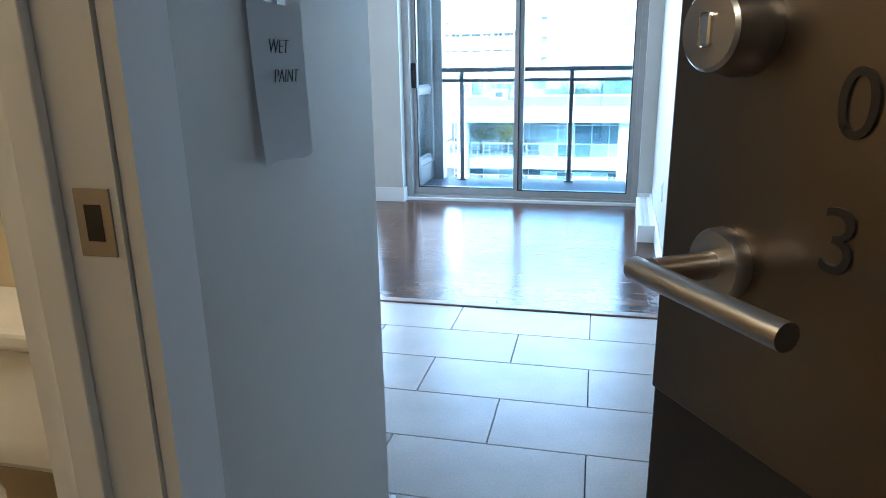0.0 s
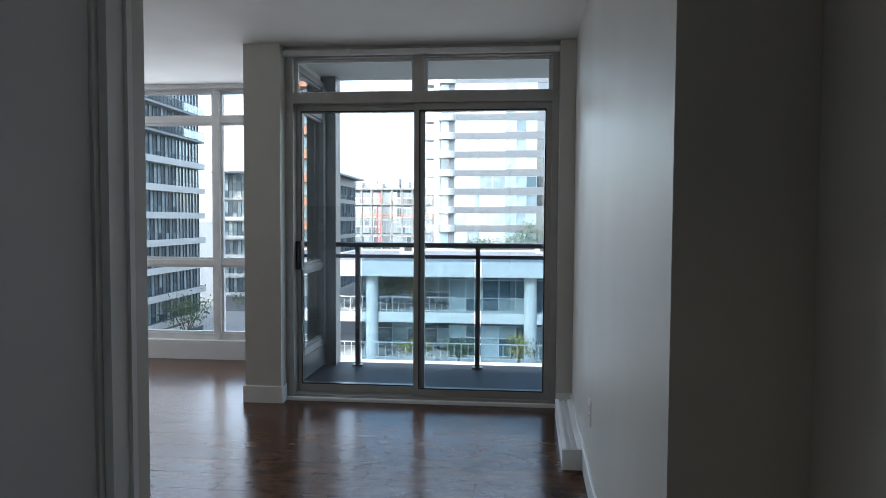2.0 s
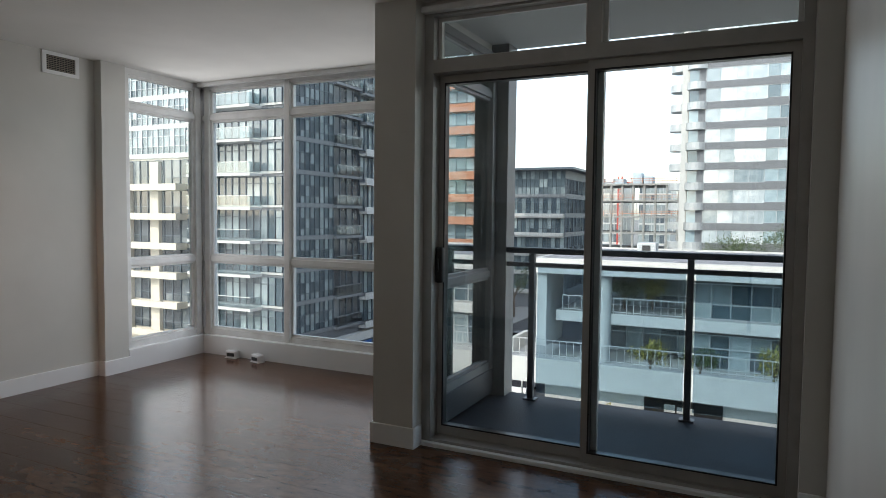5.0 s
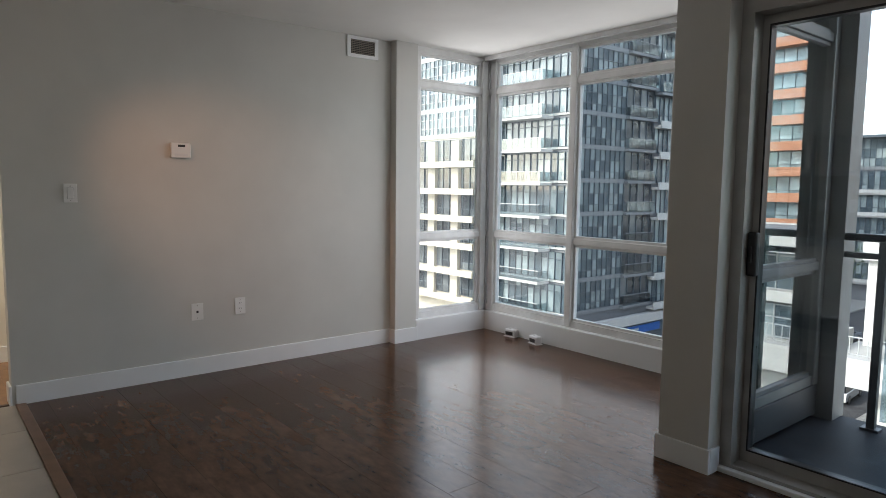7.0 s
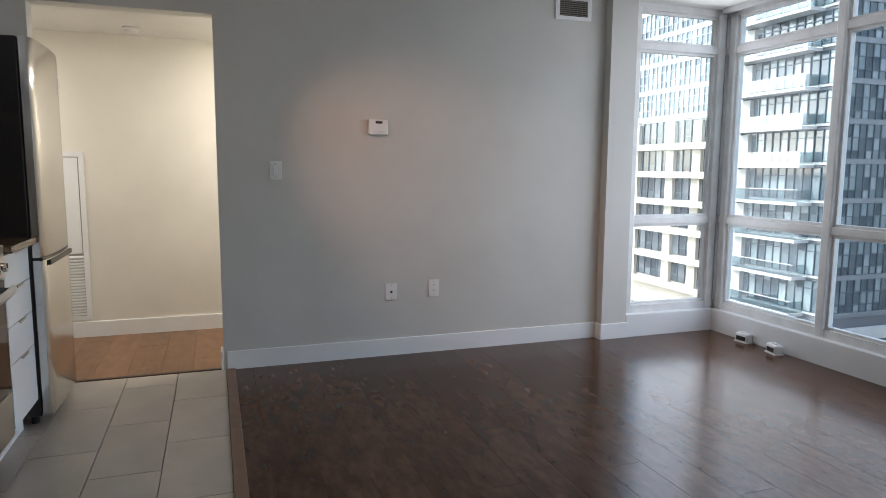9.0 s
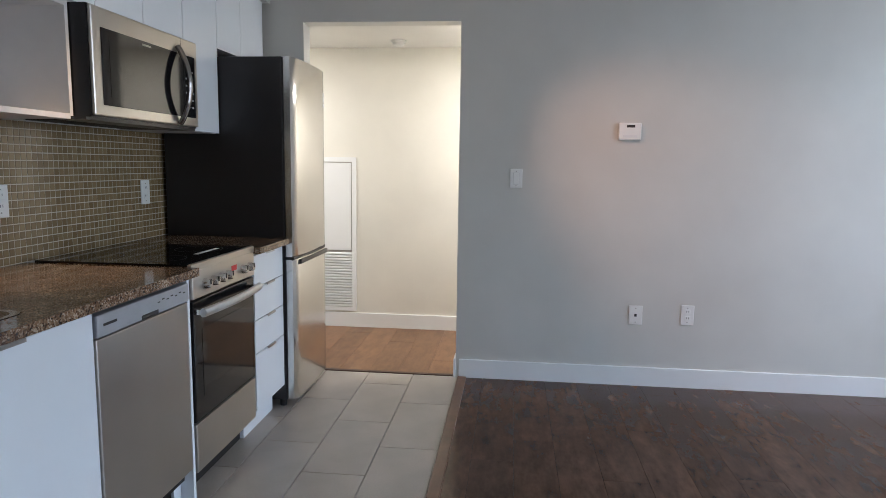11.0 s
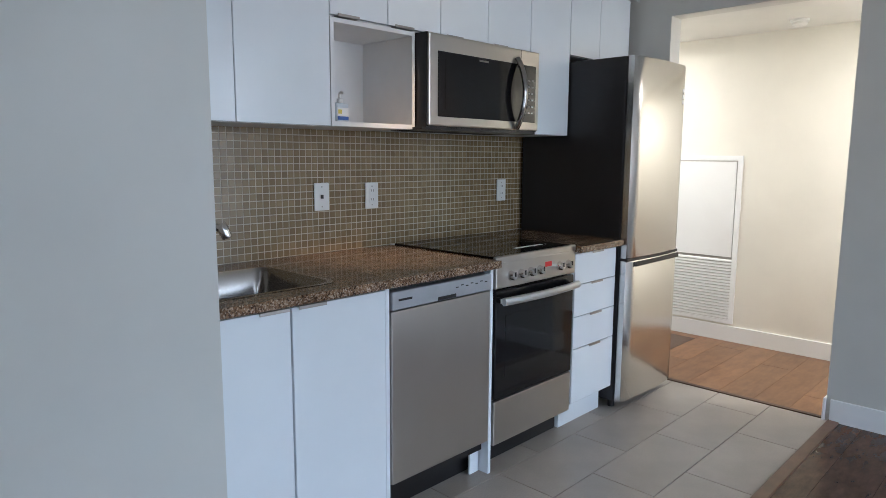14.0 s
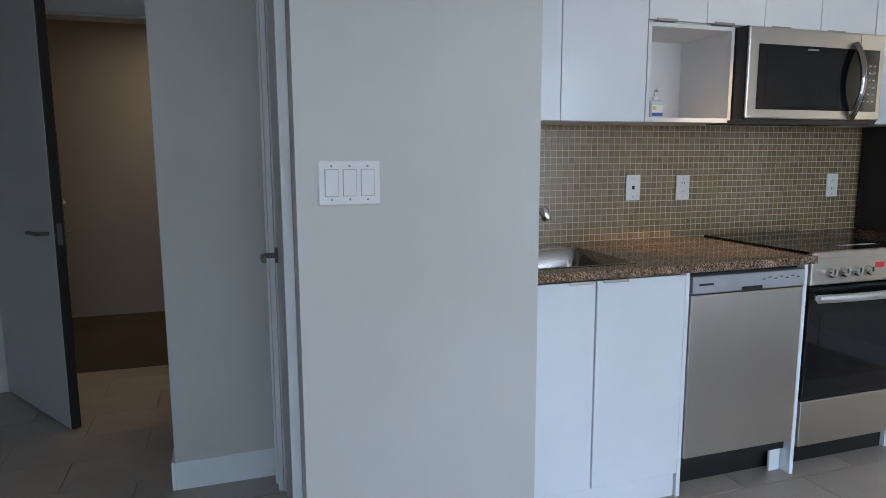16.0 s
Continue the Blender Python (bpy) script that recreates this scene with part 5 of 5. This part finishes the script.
# mid-rise to the north
mr = building("midrise_building", "dark glazed mid-rise building with a flat overhanging roof", -46, -28.5, 103, 122, 8.6, GREYP, 1.6, DARKFR)
facade(mr, -46, 103, 17.4, "S", 4.3, 1, 4.2, 1.5, "flush", DARKFR, FGLASSM, SPANDREL, 2, (0.3, 0.65))
facade(mr, -46, 103, 17.4, "S", -11.4, 5, 3.1, 2.9, "parapet", DARKFR, FGLASSM, WHITEB, 4, (0.3,), 0.6, high=0.6)
facade(mr, -28.5, 103, 19, "E", -11.4, 6, 3.1, 2.7, "flush", DARKFR, FGLASSM, SPANDREL, 3, (0.3,), band=0.7)
# tower to the north
tw = building("office_tower", "tall grey tower with ribbon windows and curved balconies", -9.2, 12.5, 105, 125, 32, GREYP)
facade(tw, -8.2, 105, 8.2, "S", -6.6, 13, 2.98, 8.2, "flush", LIGHTFR, FGLASSW, GREYP, 4, (), band=1.05)
facade(tw, 0.0, 105, 5.0, "S", -6.6, 13, 2.98, 5.0, "flush", LIGHTFR, FGLASSL, GREYP, 3, (), band=1.2)
facade(tw, 5.0, 105, 7.4, "S", -6.6, 13, 2.98, 3.7, "flush", DARKFR, FGLASSD, GREYP, 2, (), band=1.2)
part("pier", boxes(((-11.6, 105.5, GZ), (-10.6, 107.5, 32))), WHITEB, tw)
bal = bmesh.new()
add_rod(bal, (0, 0, 0), (0, 0, 1.1), 1.5, None, 18)
bal = mesh_of("balcony", bal, LIGHTFR)
notch = mesh_of("balcony_window", boxes(((-1.9, -0.1, 0), (0.4, 0.1, 1.8))), FGLASSL)
for s in range(13):
    shared("balcony", bal, tw, (-9.4, 105.6, -6.6 + s * 2.98))
    shared("balcony", bal, tw, (-11.9, 107.2, -6.6 + s * 2.98))
    shared("balcony_window", notch, tw, (-8.6, 105.2, -5.5 + s * 2.98))
# orange banded block, mirrored in the bay window
ob_ = building("orange_block", "apartment block with orange balcony fronts in the sun", 19, 52, 76, 96, 24, GREYP)
facade(ob_, 19, 76, 32.9, "S", -11, 12, 2.8, 4.1, "parapet", DARKFR, FGLASSL, ORANGE, 3, (0.3,), 1.4)

# building site and skyline
BLUENET = painted("blue_netting", (0.42, 0.5, 0.56), 0.8, 20.0, 0.3, 0.25)
site = thing("building_site", (-27, 152, GZ), "unfinished concrete frame building with bare columns", "building")
slabm = mesh_of("slab", boxes(((0, 0, 0), (27, 16, 0.4))), CONC)
colm = mesh_of("column", boxes(((0, 0, 0), (0.45, 0.45, 3.4))), CONC)
for s in range(6):
    z = -13 + s * 3.6
    shared("slab", slabm, site, (-41, 150, z + 3.2))
    for k in range(12):
        shared("column", colm, site, (-40.8 + k * 2.4, 150.3, z))
propm = mesh_of("shoring_prop", boxes(*[((k * 0.9, 0.3 * (k % 3), 0), (k * 0.9 + 0.1, 0.3 * (k % 3) + 0.1, 3.2)) for k in range(28)]), LIGHTFR)
railm = mesh_of("edge_rail", boxes(((0, 0, 0), (27, 0.06, 0.12)), ((0, 0, 0.5), (27, 0.06, 0.6)), *[((k * 2.1, 0, -0.5), (k * 2.1 + 0.08, 0.08, 0.6)) for k in range(13)]), ORANGE)
for s in range(3, 6):
    shared("shoring_prop", propm, site, (-40.2 + s * 0.3, 150.8, -13 + s * 3.6))
    shared("edge_rail", railm, site, (-41, 149.9, -13 + s * 3.6 + 4.1))
for x0, x1, z1 in ((-38, -36, 10.8), (-35.4, -34, 10.2), (-27, -25, 11.2), (-24.5, -22.6, 10.4), (-31.5, -29, 9.9)):
    part("netted_core", boxes(((x0, 154, 8.6), (x1, 158, z1))), BLUENET, site, "pale blue netted formwork on top")
for k in range(14):
    part("prop", rod((-40 + k * 1.9, 151, 8.6), (-40 + k * 1.9, 151, 10.2), 0.08, seg=6), CONC, site)
for x0, x1, z1, nm in ((-55, -42, 12.5, "far tower block with pale slabs"), (-37, -27, 11.5, "far tower block wrapped in pale scaffolding")):
    ft = building("far_tower", nm, x0, x1, 225, 240, z1, LIGHTFR)
    facade(ft, x0, 225, x1 - x0, "S", -8, 6, 3.3, 3.2, "flush", LIGHTFR, FGLASS, WHITEB, 2, ())
crane = thing("tower_crane", (-42.4, 220, GZ), "distant red lattice tower crane", "crane")
REDP = plain("crane_red", (0.5, 0.06, 0.04), 0.5)
bm = bmesh.new()
for dx in (-0.6, 0.6):
    for dy in (-0.6, 0.6):
        add_rod(bm, (-42.4 + dx, 220 + dy, GZ), (-42.4 + dx, 220 + dy, 14.4), 0.13, None, 5)
for i in range(18):
    z = GZ + i * 1.55
    add_rod(bm, (-43, 219.4, z), (-41.8, 219.4, z + 1.5), 0.09, None, 5)
part("mast", bm, REDP, crane)
bm = bmesh.new()
add_rod(bm, (-45, 220, 12.4), (-31, 220, 12.4), 0.16, None, 5)
add_rod(bm, (-42.4, 220, 14.4), (-33, 220, 12.5), 0.07, None, 5)
part("jib", bm, REDP, crane)

# white commercial building across the street
pod = thing("shop_building", (6, 50, GZ), "low white commercial building with glass walls and terraces", "building")
part("roof", boxes(((-13.5, 42, -2.0), (30, 57.7, -1.55))), GRAVEL, pod, "gravel flat roof")
part("fascia", boxes(((-13.8, 41.6, -2.5), (30, 42, -1.5)), ((-13.8, 42, -2.5), (-13.5, 58, -1.5)), ((-13.5, 57.7, -2.0), (30, 58, -1.42))), WHITEB, pod, "white roof fascia")
part("slab", boxes(((-12.4, 42.6, -5.7), (30, 58, -5.0))), WHITEB, pod)
part("core", boxes(((-11, 47.2, GZ), (30, 57.9, -2.0))), GREYP, pod)
wn1 = win_mesh("window", 3.4, 3.0, 3, (0.3, 0.72), LIGHTFR, FGLASSM)
for k in range(12):
    shared("window", wn1, pod, (-10.8 + k * 3.4, 47.1 if k < 2 else 43.6, -5.0))
    shared("window", wn1, pod, (-10.8 + k * 3.4, 47.1 if k < 2 else 43.6, -9.0))
part("glass_box_wall", boxes(((-4, 43.7, -9), (30, 47.2, -2))), GREYP, pod)
for x in (-9.2, 1.5, 12.0):
    part("column", rod((x, 42.6, -9.5), (x, 42.6, -1.95), 0.42, seg=20), WHITEB, pod)
part("fin_wall", boxes(((-13.6, 42, -7.4), (-12.9, 46, -2.5))), WHITEB, pod)
part("terrace", boxes(((-15.4, 37.6, -8.7), (30, 47, -8.2)), ((-15.4, 37.3, -8.7), (30, 37.6, -7.2)), ((-15.7, 37.3, -8.7), (-15.4, 46, -7.2))), WHITEB, pod, "white projecting terrace")
part("shop_wall", boxes(((-12.0, 39.0, GZ), (30, 43, -8.7))), WHITEB, pod)
part("shop_window", boxes(((-11.0, 38.94, GZ), (-9.4, 39.02, -10.0)), ((4, 38.94, GZ), (6.4, 39.02, -9.8))), FGLASSD, pod)


def terrace_rail(name, x0, x1, y, z, step):
    r = thing(name, (x0, y, z), "slim white terrace railing with thin bars", "railing")
    part("top_rail", boxes(((x0, y - 0.03, z + 0.98), (x1, y + 0.03, z + 1.04)), ((x0, y - 0.02, z + 0.1), (x1, y + 0.02, z + 0.14))), LIGHTFR, r)
    me = mesh_of("bar", boxes(((-0.02, -0.02, 0), (0.02, 0.02, 1.0))), LIGHTFR)
    k = 0
    while x0 + k * step < x1:
        shared("bar", me, r, (x0 + k * step, y, z))
        k += 1


terrace_rail("terrace_railing", -15, 14, 37.9, -7.2, 0.42)
terrace_rail("terrace_railing", -12, -3.6, 42.7, -5.0, 0.42)
sg = thing("shop_sign", (-4, 38.9, -10), "dark rectangular shop sign with pale lettering bars", "sign")
part("board", boxes(((-6.0, 38.85, -11.0), (-1.8, 38.96, -9.0))), BLACK, sg)
for a, b, z0, z1 in ((-4.9, -4.3, -9.85, -9.4), (-4.2, -3.8, -9.85, -9.5), (-3.7, -3.3, -9.85, -9.5), (-4.9, -4.5, -10.6, -10.15), (-4.4, -4.0, -10.6, -10.15), (-3.9, -3.5, -10.6, -10.15), (-3.4, -3.0, -10.6, -10.15)):
    part("letter_bar", boxes(((a, 38.82, z0), (b, 38.86, z1))), WHITEB, sg)
for x, y in ((-8.0, 52), (3.0, 54)):
    u = thing("roof_unit", (x, y, -1.55), "small white rooftop ventilation box", "roof unit", "roof units")
    part("case", box((x - 0.7, y - 0.7, -1.55), (x + 0.7, y + 0.7, -0.7), 0.06), LIGHTFR, u)
    part("opening", boxes(((x - 0.3, y - 0.74, -1.3), (x + 0.3, y - 0.7, -0.9))), SLOT, u)


def car(at, turn, color, label):
    """A parked saloon: body, cabin glass, wheels with rims."""
    c = thing("parked_car", at, label, "car", "parked cars")
    m = Matrix.Translation(at) @ Matrix.Rotation(radians(turn), 4, "Z")

    def shape(profile, w0, w1):
        bm = bmesh.new()
        sides = [[bm.verts.new((s * (w1 if z > 0.9 else w0), y, z)) for y, z in profile] for s in (-1, 1)]
        for i in range(len(profile)):
            j = (i + 1) % len(profile)
            bm.faces.new((sides[0][i], sides[0][j], sides[1][j], sides[1][i]))
        bm.faces.new(sides[0][::-1])
        bm.faces.new(sides[1])
        bm.transform(m)
        return bm

    part("body", shape([(-2.2, 0.3), (2.2, 0.3), (2.25, 0.65), (1.9, 0.85), (-2.1, 0.88), (-2.25, 0.6)], 0.9, 0.86), plain("car_paint", color, 0.2), c)
    part("cabin", shape([(-1.9, 0.86), (1.0, 0.86), (0.3, 1.4), (-1.3, 1.42)], 0.82, 0.62), BLACKGLASS, c, "dark car windows")
    part("roof_panel", shape([(-1.25, 1.42), (0.25, 1.4), (0.2, 1.46), (-1.2, 1.48)], 0.6, 0.58), plain("car_paint", color, 0.2), c)
    for y in (-1.35, 1.35):
        for s in (-1, 1):
            bm = rod((s * 0.72, y, 0.33), (s * 0.92, y, 0.33), 0.33, seg=20)
            bm.transform(m)
            w = part("wheel", bm, BLACK, c)
            bm = rod((s * 0.9, y, 0.33), (s * 0.93, y, 0.33), 0.2, seg=14)
            bm.transform(m)
            part("rim", bm, NICKEL, w)


car((-18.4, 53.5, GZ + 0.02), 4, (0.6, 0.6, 0.6), "white saloon car parked along the street")
car((-20.5, 62, GZ + 0.02), 2, (0.05, 0.06, 0.08), "dark saloon car parked along the street")
car((-25.5, 74, GZ + 0.02), -3, (0.25, 0.27, 0.3), "grey saloon car parked along the street")
sl = thing("street_lamp", (-15.2, 44, GZ), "pale street lamp with a rounded head", "street lamp")
part("pole", rod((-15.2, 44, GZ), (-15.2, 44, -9.1), 0.1, 0.06), LIGHTFR, sl)
part("head", lathe([(0.08, 0), (0.3, 0.1), (0.34, 0.25), (0.2, 0.4), (0.05, 0.44)], (-15.2, 44, -9.2), 16), WHITEB, sl, "", True)

LEAFG = leaves("leaf_green", (0.03, 0.055, 0.02), (0.09, 0.13, 0.045))
LEAFY = leaves("leaf_autumn", (0.12, 0.13, 0.03), (0.38, 0.32, 0.07))
BARK = painted("bark", (0.1, 0.075, 0.055), 0.9, 30.0, 0.6, 0.3)


def tree(at, height, radius, leafmat, label, count=1500, seed=1):
    """Tapered trunk, forked limbs and a loose crown of small leaf clumps."""
    rnd = random.Random(seed)
    t = thing("tree", at, label, "tree")
    at = Vector(at)
    bm = bmesh.new()
    fork = at + Vector((rnd.uniform(-0.1, 0.1), rnd.uniform(-0.1, 0.1), height * 0.42))
    add_rod(bm, at, fork, 0.05 * radius + 0.05, 0.03 * radius + 0.03, 8)
    tips = []
    for i in range(9):
        a = i * 2.4 + rnd.random()
        tip = fork + Vector((math.cos(a) * radius * rnd.uniform(0.35, 0.8), math.sin(a) * radius * rnd.uniform(0.35, 0.8), height * rnd.uniform(0.12, 0.5)))
        add_rod(bm, fork - Vector((0, 0, rnd.random() * height * 0.12)), tip, 0.02 * radius + 0.02, 0.008, 6)
        tips.append(tip)
    part("trunk", bm, BARK, t)
    bm = bmesh.new()
    for k in range(count):
        tip = tips[k % len(tips)]
        p = tip + Vector((rnd.gauss(0, 0.27), rnd.gauss(0, 0.27), rnd.gauss(0, 0.25))) * radius
        s = rnd.uniform(0.05, 0.13) * (0.6 + radius * 0.25)
        q = Euler((rnd.uniform(0, 6), rnd.uniform(0, 6), rnd.uniform(0, 6))).to_matrix()
        bm.faces.new([bm.verts.new(p + q @ Vector(c) * s) for c in ((-1, 0, 0), (0, -0.6, 0.1), (1, 0, 0), (0, 0.6, 0.15))])
    part("crown", bm, leafmat, t)


tree((-6.4, 34.5, GZ + 0.15), 4.6, 1.5, LEAFY, "small street tree with yellow-green autumn leaves", 1300, 3)
tree((-4.7, 34.2, GZ + 0.15), 5.0, 1.3, LEAFY, "small street tree with yellowing leaves before the shop", 1100, 4)
tree((-19.5, 36, GZ), 6, 2.0, LEAFY, "street tree with sparse yellow leaves", 1300, 9)
for i, (x, y, h) in enumerate(((-2.5, 92, 14.8), (1.2, 93, 14.9), (5.0, 92, 15.8), (8.8, 93, 14.6), (-5.5, 94, 13.4))):
    tree((x, y, GZ), h, 2.6, LEAFG, "dark green tree beside the far tower", 1500, 20 + i)
for i, (x, y, h) in enumerate(((-33.5, 84, 8), (-33, 92, 9), (-14.2, 75, 7), (-34, 66, 7))):
    tree((x, y, GZ), h, 2.6, LEAFG, "green leafy street tree by the road", 1200, 40 + i)


# shrubs added in place of the tree reflections in the terrace glazing
for i, (x, y, z, h, lm) in enumerate(((-5.8, 39.6, -8.2, 2.3, LEAFY), (-3.1, 39.8, -8.2, 2.0, LEAFG), (0.6, 39.5, -8.2, 2.2, LEAFY), (-8.4, 45.2, -5.0, 1.9, LEAFG), (-6.6, 45.4, -5.0, 2.1, LEAFY))):
    tree((x, y, z), h, 0.95, lm, "loose green and yellow shrub, added on the white terrace for mirrored trees", 700, 60 + i)


# ---- floor boards, floor tiles and mosaic ----
PIECES = {}


def piece(name, lx, ly, h, c, material):
    """A flat piece with chamfered top edges; alike sizes share one mesh."""
    key = (name, round(lx, 3), round(ly, 3))
    if key not in PIECES:
        bm = bmesh.new()
        rings = [[bm.verts.new((x * (lx / 2 - i), y * (ly / 2 - i), z)) for x, y in ((-1, -1), (1, -1), (1, 1), (-1, 1))] for i, z in ((0, -h), (0, -c), (c, 0))]
        for a, b in zip(rings, rings[1:]):
            for k in range(4):
                bm.faces.new((a[k], a[(k + 1) % 4], b[(k + 1) % 4], b[k]))
        bm.faces.new(rings[-1])
        PIECES[key] = mesh_of(name, bm, material)
    return PIECES[key]


def lay(parent, name, x0, x1, y0, y1, lx, ly, gap, shift, h, c, material, rnd, start=0.0):
    """Rows of pieces along x between the bounds, each row shifted."""
    row, y = 0, y1
    while y > y0 + 0.01:
        yb = max(y - ly, y0)
        x = x0 - lx + shift(row, rnd) + start
        while x > x0:
            x -= lx
        while x < x1 - 0.01:
            a, b = max(x, x0), min(x + lx, x1)
            if b - a > 0.03:
                ob = shared(name, piece(name, b - a - gap, y - yb - gap, h, c, material), parent, ((a + b) / 2, (y + yb) / 2, 0.0))
            x += lx
        y = yb
        row += 1


rnd = random.Random(5)
lay(floor, "plank", WX + 0.002, 0.07, TY + 0.016, 3.235, 1.21, 0.188, 0.001, lambda r, g: (r * 0.43 + g.random() * 0.25) % 1.21, 0.016, 0.0007, WOOD, rnd)
lay(floor, "plank", WX + 0.002, -2.18, 3.235, 4.445, 1.21, 0.188, 0.001, lambda r, g: (r * 0.43 + g.random() * 0.25) % 1.21, 0.016, 0.0007, WOOD, rnd)
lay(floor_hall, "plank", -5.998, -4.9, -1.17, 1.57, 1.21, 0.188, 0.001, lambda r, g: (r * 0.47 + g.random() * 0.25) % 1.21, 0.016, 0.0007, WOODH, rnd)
lay(floor_tiled, "tile", WX, 0.206, -0.838, TY - 0.012, 0.573, 0.277, 0.0032, lambda r, g: 0.2865 * (r % 2), 0.012, 0.0012, TILE, rnd, (-0.942 - WX) % 0.573)
lay(floor_tiled, "tile", -0.81, 0.48, -2.42, -0.838, 0.573, 0.277, 0.0032, lambda r, g: 0.2865 * (r % 2), 0.012, 0.0012, TILE, rnd, (-0.942 + 0.81) % 0.573)

# mosaic behind the worktop
P = 0.0292
structure("backsplash_bed", boxes(((-4.254, -0.69, 0.915), (-1.886, -0.686, 1.436))), MOSGROUT, "cream grout bed of the mosaic backsplash", "backsplash")
bed = bpy.data.objects["backsplash_bed"]
chip = bmesh.new()
a = P / 2 - 0.0014
lowv = [chip.verts.new((x, -0.001, z)) for x, z in ((-a, -a), (a, -a), (a, a), (-a, a))]
topv = [chip.verts.new((x * 0.96, 0.0011, z * 0.96)) for x, z in ((-a, -a), (a, -a), (a, a), (-a, a))]
for k in range(4):
    chip.faces.new((lowv[k], lowv[(k + 1) % 4], topv[(k + 1) % 4], topv[k]))
chip.faces.new(topv)
chipme = mesh_of("mosaic_tile", chip, MOSAIC)
verts, faces = [], []
base = [v.co.copy() for v in chipme.vertices]
polys = [tuple(p.vertices) for p in chipme.polygons]
for j in range(18):
    for i in range(81):
        at = Vector((-1.902 - i * P, -0.686, 0.93 + j * P))
        if at.x - P / 2 < -4.254 or at.z + P / 2 > 1.446:
            continue
        if i < 25 and j < 12:
            shared("mosaic_tile", chipme, bed, at)
        else:
            n0 = len(verts)
            verts += [at + v for v in base]
            faces += [tuple(n0 + k for k in p) for p in polys]
me = bpy.data.meshes.new("mosaic_field")
me.from_pydata(verts, [], faces)
me.materials.append(MOSAIC)
field = new("mosaic_field", me)
attach(field, bed)
tagged(field, "small olive brown glass mosaic tiles", "", "", "stuff")
